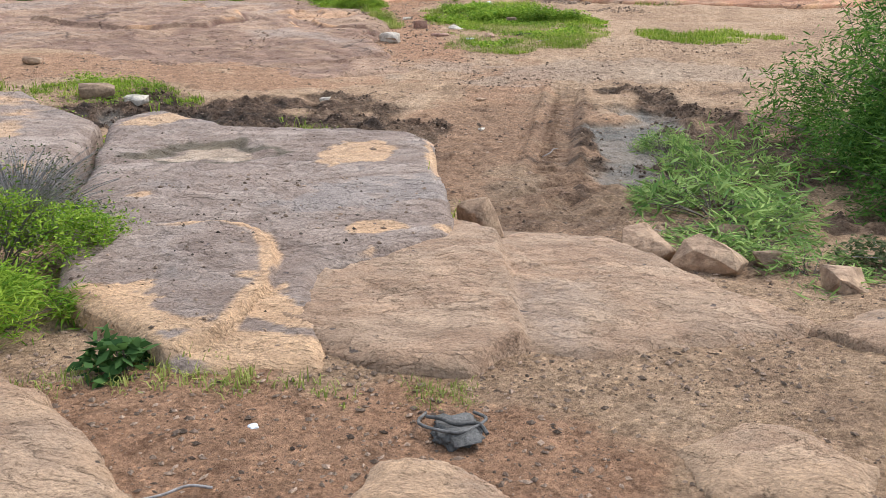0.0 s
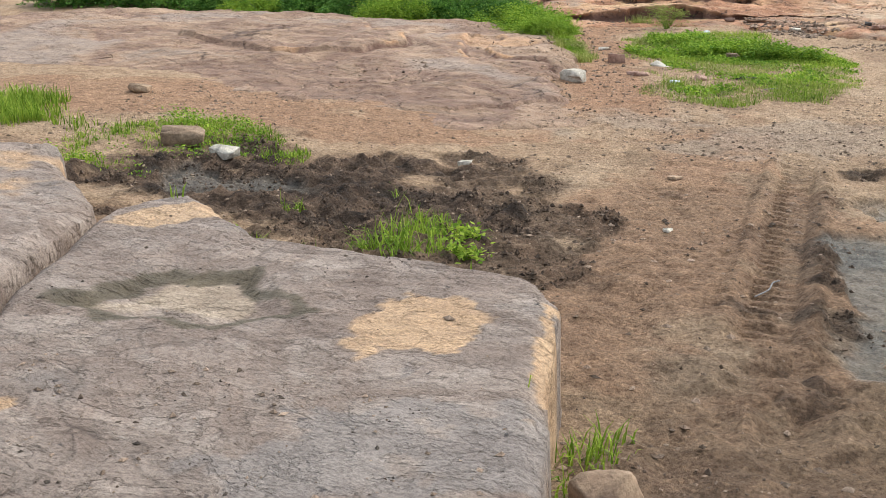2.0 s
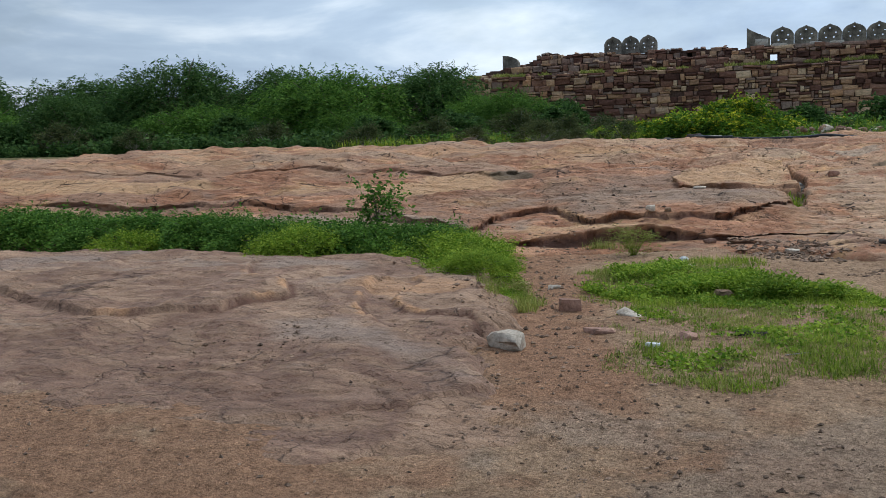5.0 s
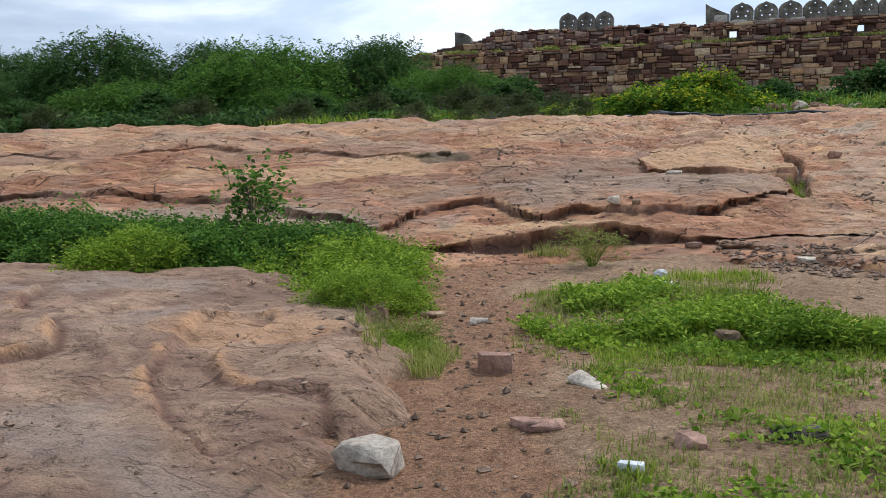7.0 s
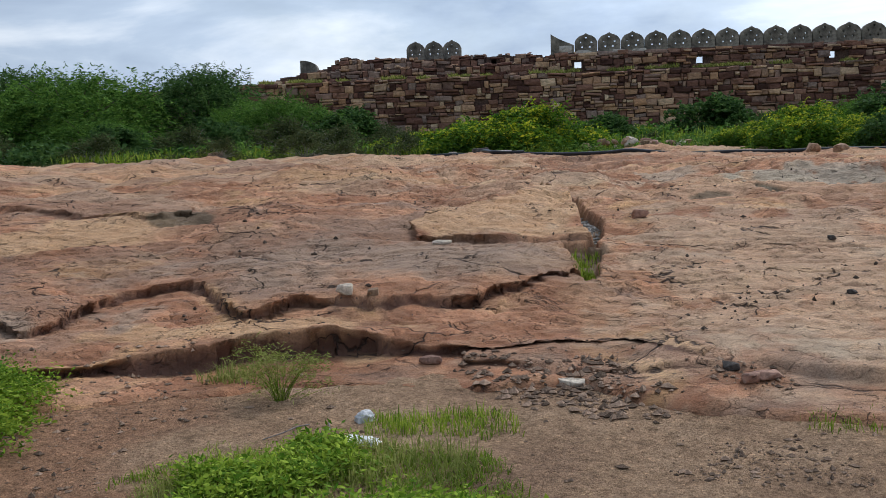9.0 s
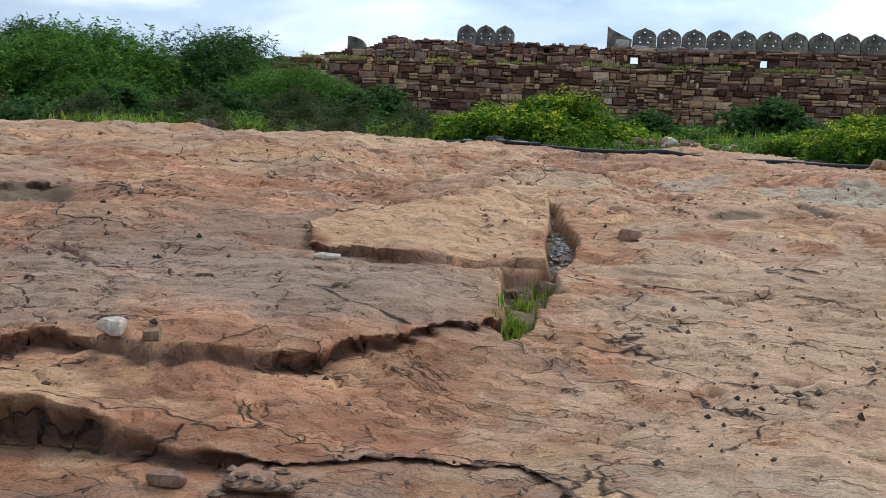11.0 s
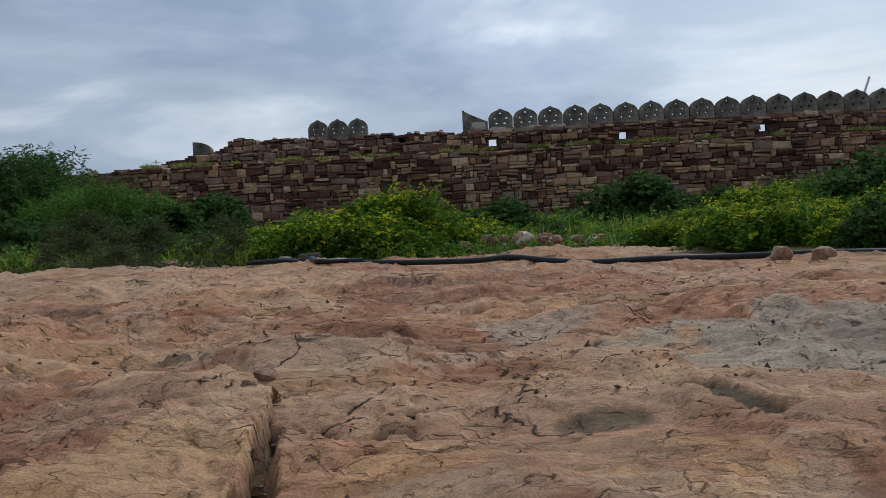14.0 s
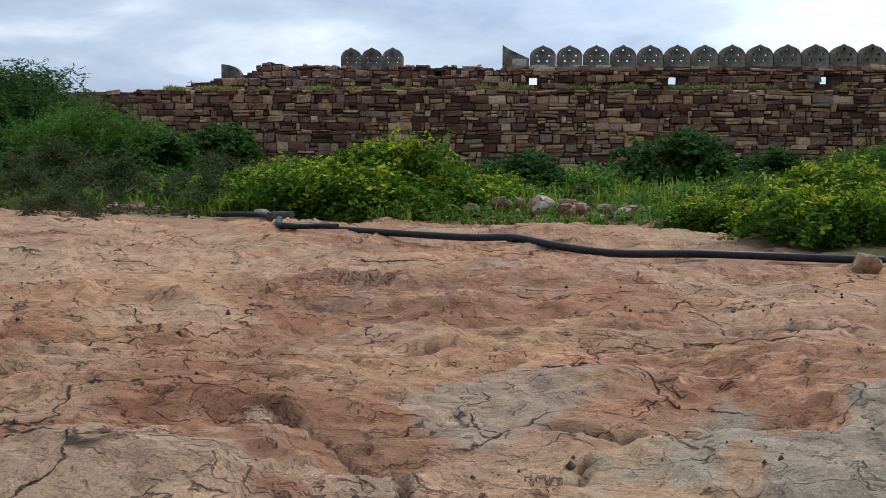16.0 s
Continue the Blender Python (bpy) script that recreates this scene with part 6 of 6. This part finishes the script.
def merlon_mesh(name, width, height, thick, profile, holes, mat, cell=0.07):
    """A pierced merlon: columns of cells below the outline profile(u), u from -1 to 1; holes as (x, z, w, h)."""
    n = int(round(width / cell))
    rows = int(math.ceil(height / cell))
    bm = bmesh.new()
    verts = {}

    def vert(i, j, k):
        if (i, j, k) not in verts:
            x = -width / 2 + width * i / n
            u = np.clip(2 * x / width, -0.985, 0.985)
            z = min(j * cell, height * profile(u))
            verts[(i, j, k)] = bm.verts.new((x, (k - 0.5) * thick, z))
        return verts[(i, j, k)]

    def solid(i, j):
        if not (0 <= i < n and 0 <= j < rows):
            return False
        x = -width / 2 + width * (i + 0.5) / n
        if max(height * profile(np.clip(2 * e / width, -0.985, 0.985)) for e in (x - width / n / 2, x + width / n / 2)) <= j * cell + 1e-4:
            return False
        z = (j + 0.5) * cell
        return not any(abs(x - a) < w / 2 and abs(z - b) < h / 2 for a, b, w, h in holes)

    def face(*keys):
        some = []
        for key in keys:
            v = vert(*key)
            if v not in some and not any((v.co - o.co).length < 1e-6 for o in some):
                some.append(v)
        if len(some) > 2:
            bm.faces.new(some)

    for i in range(n):
        for j in range(rows):
            if not solid(i, j):
                continue
            face((i, j, 0), (i + 1, j, 0), (i + 1, j + 1, 0), (i, j + 1, 0))
            face((i, j + 1, 1), (i + 1, j + 1, 1), (i + 1, j, 1), (i, j, 1))
            if not solid(i - 1, j):
                face((i, j, 1), (i, j, 0), (i, j + 1, 0), (i, j + 1, 1))
            if not solid(i + 1, j):
                face((i + 1, j, 0), (i + 1, j, 1), (i + 1, j + 1, 1), (i + 1, j + 1, 0))
            if not solid(i, j + 1):
                face((i, j + 1, 0), (i + 1, j + 1, 0), (i + 1, j + 1, 1), (i, j + 1, 1))
            if not solid(i, j - 1):
                face((i, j, 1), (i + 1, j, 1), (i + 1, j, 0), (i, j, 0))
    me = bpy.data.meshes.new(name)
    bm.to_mesh(me)
    bm.free()
    me.materials.append(mat)
    return me


def ogee(u):
    a = abs(u)
    return 0.5 + 0.42 * math.sqrt(max(0.0, 1 - a ** 2.2)) + 0.08 * max(0.0, 1 - a / 0.35) ** 1.5


def broken(u):
    return 1.0 - 0.58 * ((u + 1) / 2) ** 0.8


HOLES = ((0.0, 1.19, 0.13, 0.13), (-0.38, 0.84, 0.13, 0.14), (0.4, 0.84, 0.13, 0.14), (-0.3, 0.49, 0.13, 0.2), (0.3, 0.49, 0.13, 0.2))
WIDE = 1.71
MERLON = merlon_mesh("merlon", 1.68, 1.5, 0.5, ogee, HOLES, M_PLASTER)
SMALL = merlon_mesh("merlon", 1.5, 1.55, 0.5, ogee, HOLES, M_PLASTER)
SHARD = merlon_mesh("merlon", 1.75, 1.55, 0.5, broken, (), M_PLASTER)
HORN = merlon_mesh("merlon", 1.5, 1.35, 0.6, lambda u: 0.45 + 0.55 * math.sqrt(max(0, 1 - ((u + 0.95) / 1.96) ** 2)), (), M_PLASTER)


def ragged_top(xs, zs, amount, seed):
    return lambda x: float(np.interp(x, xs, zs)) + amount * float(fbm(np.array([x * 1.1]), np.array([seed * 3.7]), 3, seed)[0])


# lower tier
lower = thing("fort_wall", (0, 0, 0), "tall fort wall of rough red-brown stone blocks", "fort wall")
low_top = ragged_top([-60, -28, -24, 22, 60], [7.2, 7.5, 7.65, 7.75, 7.75], 0.12, 401)
part("core", core_mesh(-60, 60, 86.15, 90, 1.5, lambda x: low_top(x) - 0.05, (), 1.0), M_CORE, lower)
masonry(lower, -34, 44, 86.1, 2.4, low_top, 0.40, 402, (-4, 9))

# upper tier with three square openings, and the parapet
upper = thing("fort_wall", (0, 0, 0), "upper fort wall of rubble stone with small square openings", "fort wall")
GAPS = [(0.16, 0.69, 8.11, 8.61), (9.16, 9.69, 8.14, 8.64), (18.66, 19.19, 8.16, 8.66), (28.26, 28.79, 8.16, 8.66)]
up_top = ragged_top([-2.6, -1.5, 60], [9.0, 9.25, 9.3], 0.08, 403)
part("core", core_mesh(-2.4, 60, 88.15, 88.75, 7.4, lambda x: up_top(x) - 0.03, GAPS), M_CORE, upper)
masonry(upper, -2.4, 46, 88.1, 7.6, up_top, 0.36, 404, None, GAPS)
for k in range(30):
    ob = new("merlon", MERLON)
    ob.parent = upper
    ob.matrix_local = pose(1.05 + WIDE * 1.012 * k, 88.45, 9.2)
    ob = new("base_course", bpy.data.meshes["merlon_base"] if "merlon_base" in bpy.data.meshes else mesh_of("merlon_base", *(lambda v, f: (v * np.array([1.7, 0.6, 0.34]), f))(*ASHLAR[2]), M_WALL, False))
    ob.parent = upper
    ob.matrix_local = pose(1.05 + WIDE * 1.012 * k, 88.4, 9.12)
ob = part("merlon", SHARD, M_PLASTER, upper, "broken merlon with a sharp upper corner")
ob.matrix_local = pose(-0.72, 88.45, 9.2)
for k, (cx, w, h) in enumerate(((-0.5, 1.0, 0.6), (0.9, 1.3, 0.3), (3.6, 1.2, 0.3), (5.0, 1.1, 0.26))):
    bm = stone_bmesh((w, 0.12, h), 420 + k, 22, 0.1)
    ob = part("plaster_patch", bm, M_WHITE, upper, "pale bare lime plaster")
    ob.matrix_local = pose(cx, 88.17, 9.28 + (0.25 if k == 0 else 0))

# ruined terrace left of the parapet
ruin = thing("ruined_rampart", (0, 0, 0), "crumbling stepped rampart of red-brown stone", "fort wall")
ruin_mid = ragged_top([-27, -24, -22, -19, -2], [7.7, 8.0, 8.4, 8.7, 8.7], 0.3, 405)
ruin_top = ragged_top([-24, -22, -20.6, -19, -18, -16.5, -9, -2], [8.2, 8.4, 8.8, 9.35, 9.85, 9.6, 9.55, 9.5], 0.22, 406)
SLOT = [(-6.3, -5.9, 8.9, 9.2)]
part("core", core_mesh(-26, -2.3, 88.3, 90.2, 7.4, lambda x: ruin_mid(x) - 0.05), M_CORE, ruin)
part("core", core_mesh(-23, -2.3, 90.3, 95, 7.4, lambda x: ruin_top(x) - 0.05, SLOT), M_CORE, ruin)
masonry(ruin, -25, -2.4, 88.25, 7.6, ruin_mid, 0.36, 407)
masonry(ruin, -22.5, -2.4, 90.25, 8.3, ruin_top, 0.36, 408, None, SLOT)
for k in range(3):
    ob = new("merlon", SMALL)
    ob.parent = ruin
    ob.matrix_local = pose(-12.3 + 1.52 * (k - 0.35), 94.0, 9.75)
ob = part("merlon", HORN, M_PLASTER, ruin, "lone curved merlon stump")
ob.matrix_local = pose(-22.6, 96.5, 8.95) @ Matrix.Diagonal((1, 1, 1.05, 1))
part("footing", core_mesh(-24.5, -20.5, 96, 97.2, 7.0, lambda x: 9.0), M_CORE, ruin)
rng = random.Random(9)
for k in range(60):
    x = rng.uniform(-23, -2.6)
    y, z = rng.choice(((87.3, low_top(x)), (89.4, ruin_mid(x)), (91.0, ruin_top(x))))
    s = rng.uniform(0.25, 0.7)
    ob = part("fallen_stone", stone_bmesh((s, s * 0.8, s * 0.5), 500 + k, 12), M_WALL, ruin)
    ob.matrix_local = pose(x, y, z + s * 0.12, 0, 0, rng.uniform(0, 180))
r = np.random.RandomState(12)
tx = np.concatenate([-24 + 21.5 * r.rand(1500), -2 + 40 * r.rand(1500)])
tufts = np.repeat(np.stack([tx, 86.5 + 1.5 * r.rand(3000), np.array([low_top(v) for v in tx]) - 0.03], -1)[fbm(tx * 0.8, tx * 0, 3, 77) > -0.02], 6, 0)
n = len(tufts)
v, f = diamonds(tufts + 0.1 * r.randn(n, 3) * np.array([1, 1, 0]), unit(r.randn(n, 3) * np.array([0.6, 0.6, 0.2]) + np.array([0, 0, 1.0])) * 0.3 * (0.5 + r.rand(n, 1)), r.randn(n, 3) * 0.025)
tagged(new("grass", mesh_of("grass", v, f, M_GRASS_DRY, False)), "dry grass growing along the wall's ledge", "grass", kind="stuff")

# ---- black pipe ----
def curve_mesh(name, points, radius, mat, sides=10):
    pts = np.array(points, float)
    t = np.linspace(0, len(pts) - 1, (len(pts) - 1) * 8 + 1)
    k = np.minimum(t.astype(int), len(pts) - 2)
    u = (t - k)[:, None]
    p0, p1, p2, p3 = pts[np.maximum(k - 1, 0)], pts[k], pts[k + 1], pts[np.minimum(k + 2, len(pts) - 1)]
    path = 0.5 * (2 * p1 + (p2 - p0) * u + (2 * p0 - 5 * p1 + 4 * p2 - p3) * u ** 2 + (3 * p1 - p0 - 3 * p2 + p3) * u ** 3)
    v, f = tubes(path[None], [radius], sides)
    ring = v.reshape(len(path), sides, 3)
    taper = np.linspace(1, 0.3, len(path))[:, None, None]
    ring = path[:, None] + (ring - path[:, None]) / taper
    return mesh_of(name, ring.reshape(-1, 3), f, mat)


def lie(points, lift):
    return [(x, y, 0.5 * surface(x, y) + 0.5 * float(slope_height(x, y)) + lift) for x, y in points]


pipe = thing("water_pipe", (0, 0, 0), "long black plastic water pipe lying across rock", "pipe")
part("tube", curve_mesh("tube", lie([(-1.5, 35.3), (-0.5, 35.2), (0.55, 34.6), (1.1, 34.1), (1.7, 33.6), (2.3, 33.35), (3.2, 33.3), (4.2, 33.3), (5.5, 32.6), (7.5, 31.9)], 0.04), 0.046, M_PIPE), M_PIPE, pipe)
part("joint", curve_mesh("joint", lie([(-1.62, 35.32), (-1.45, 35.3), (-1.3, 35.28)], 0.042), 0.058, M_PIPE), M_PIPE, pipe, "thick black pipe collar")
part("joint", curve_mesh("joint", lie([(1.05, 34.15), (1.15, 34.06)], 0.042), 0.056, M_PIPE), M_PIPE, pipe, "thick black pipe collar")
hose = thing("water_pipe", (0, 0, 0), "bent black plastic pipe end on rock", "pipe")
part("tube", curve_mesh("tube", [(x, y, z + 0.03) for x, y, z in lie([(-1.6, 35.3), (-2.0, 35.0), (-2.3, 36.0), (-2.7, 37.4), (-3.3, 38.4), (-4.2, 38.9)], 0.04)], 0.046, M_PIPE), M_PIPE, hose)
stone("stone", -2.45, 36.6, (0.45, 0.3, 0.16), M_DARK, "dark flat stone holding the pipe down", 20, 46, 0.1)
stone("stone", -3.4, 38.9, (0.3, 0.2, 0.2), M_PALE, "pale stone beside the pipe's end", 0, 47, 0.1)

# ---- litter ----
def crumple(name, x, y, size, mat, label, category, seed, lift=0.0):
    bm = bmesh.new()
    bmesh.ops.create_icosphere(bm, subdivisions=4, radius=1.0)
    for v in bm.verts:
        p = v.co.copy()
        k = 1 + 0.35 * noise.noise(p * 1.7 + Vector((seed, 0, 0))) + 0.22 * noise.noise(p * 5 + Vector((0, seed, 0)))
        v.co = Vector((p.x * size[0] / 2 * k, p.y * size[1] / 2 * k, max(p.z, -0.4) * size[2] / 2 * k))
    for face in bm.faces:
        face.smooth = True
    ob = thing(name, (x, y, surface(x, y) + size[2] * 0.15 + lift), label, category)
    part("body", bm, mat, ob)
    return ob


bag = crumple("cloth_bag", -0.33, 2.45, (0.15, 0.17, 0.045), M_CLOTH, "flattened grey cloth pouch with straps on earth", "bag", 3)
part("strap", curve_mesh("strap", [(-0.09, 0.05, 0.015), (-0.04, 0.01, 0.03), (0.0, -0.02, 0.033), (0.06, 0.0, 0.028), (0.09, -0.03, 0.012)], 0.006, M_CLOTH, 6), M_CLOTH, bag)
part("strap", curve_mesh("strap", [(-0.1, 0.1, 0.0), (-0.11, 0.02, 0.012), (-0.06, -0.04, 0.025), (0.02, -0.06, 0.03), (0.08, 0.04, 0.02), (0.04, 0.1, 0.01)], 0.005, M_CLOTH, 6), M_CLOTH, bag)
part("flap", stone_bmesh((0.1, 0.09, 0.025), 77, 18, 0.2), M_CLOTH, bag).matrix_local = pose(0.03, -0.06, 0.018, 0, 0, 20)
crumple("plastic_bag", -1.33, 16.6, (0.26, 0.13, 0.07), M_PLASTIC, "crumpled white plastic bag in grass", "litter", 5)
crumple("plastic_cup", -1.36, 16.98, (0.12, 0.09, 0.09), M_PLASTIC, "crushed white plastic cup by the rock", "litter", 6)
crumple("wrapper", -0.09, 15.55, (0.16, 0.06, 0.04), M_YELLOW, "crumpled yellow wrapper in grass", "litter", 7)
crumple("paper_scrap", -0.9, 2.4, (0.03, 0.03, 0.012), M_PLASTIC, "tiny white paper scrap on earth", "litter", 8)
for k, (x, y, turn, long) in enumerate(((-0.28, 3.15, 10, 0.16), (-1.0, 2.02, 25, 0.22), (-1.55, 16.85, 100, 0.4), (-1.75, 16.75, 60, 0.35), (-0.15, 7.2, 70, 0.3), (0.75, 5.0, -30, 0.7), (-0.3, 12.4, 20, 0.2))):
    c, s = math.cos(radians(turn)) * long / 2, math.sin(radians(turn)) * long / 2
    z = surface(x, y)
    tagged(new("twig", curve_mesh("twig", [(x - c, y - s, z + 0.012), (x - 0.3 * c + 0.02, y - 0.3 * s, z + 0.02), (x + 0.4 * c, y + 0.4 * s + 0.02, z + 0.018), (x + c, y + s, z + 0.012)], 0.004, M_TWIG, 5)), "dry pale twig lying on the ground", "twig")

# ---- far things on the skyline ----
turbine = thing("wind_turbine", (135, 400, 0), "distant pale wind turbine", "wind turbine")
part("tower", curve_mesh("tower", [(0, 0, 0), (0, 0, 22), (0, 0, 43)], 0.9, M_STEEL), M_STEEL, turbine)
part("hub", stone_bmesh((2.6, 4.0, 2.4), 3, 20, 0.2), M_STEEL, turbine).matrix_local = pose(0, 0, 43.5)
for a in (20, 140, 260):
    c, s = math.sin(radians(a)), math.cos(radians(a))
    part("blade", curve_mesh("blade", [(0, -2, 43.5), (c * 5, -2, 43.5 + s * 5), (c * 11, -2, 43.5 + s * 11)], 0.45, M_STEEL, 6), M_STEEL, turbine)
mast = thing("antenna_mast", (-45.5, 150, 2.5), "thin distant antenna mast", "mast")
part("pole", curve_mesh("pole", [(0, 0, 0), (0, 0, 6), (0, 0, 11.6)], 0.09, M_STEEL, 6), M_STEEL, mast)
part("crossbar", curve_mesh("crossbar", [(-0.6, 0, 11.2), (0, 0, 11.3), (0.6, 0, 11.2)], 0.06, M_STEEL, 6), M_STEEL, mast)
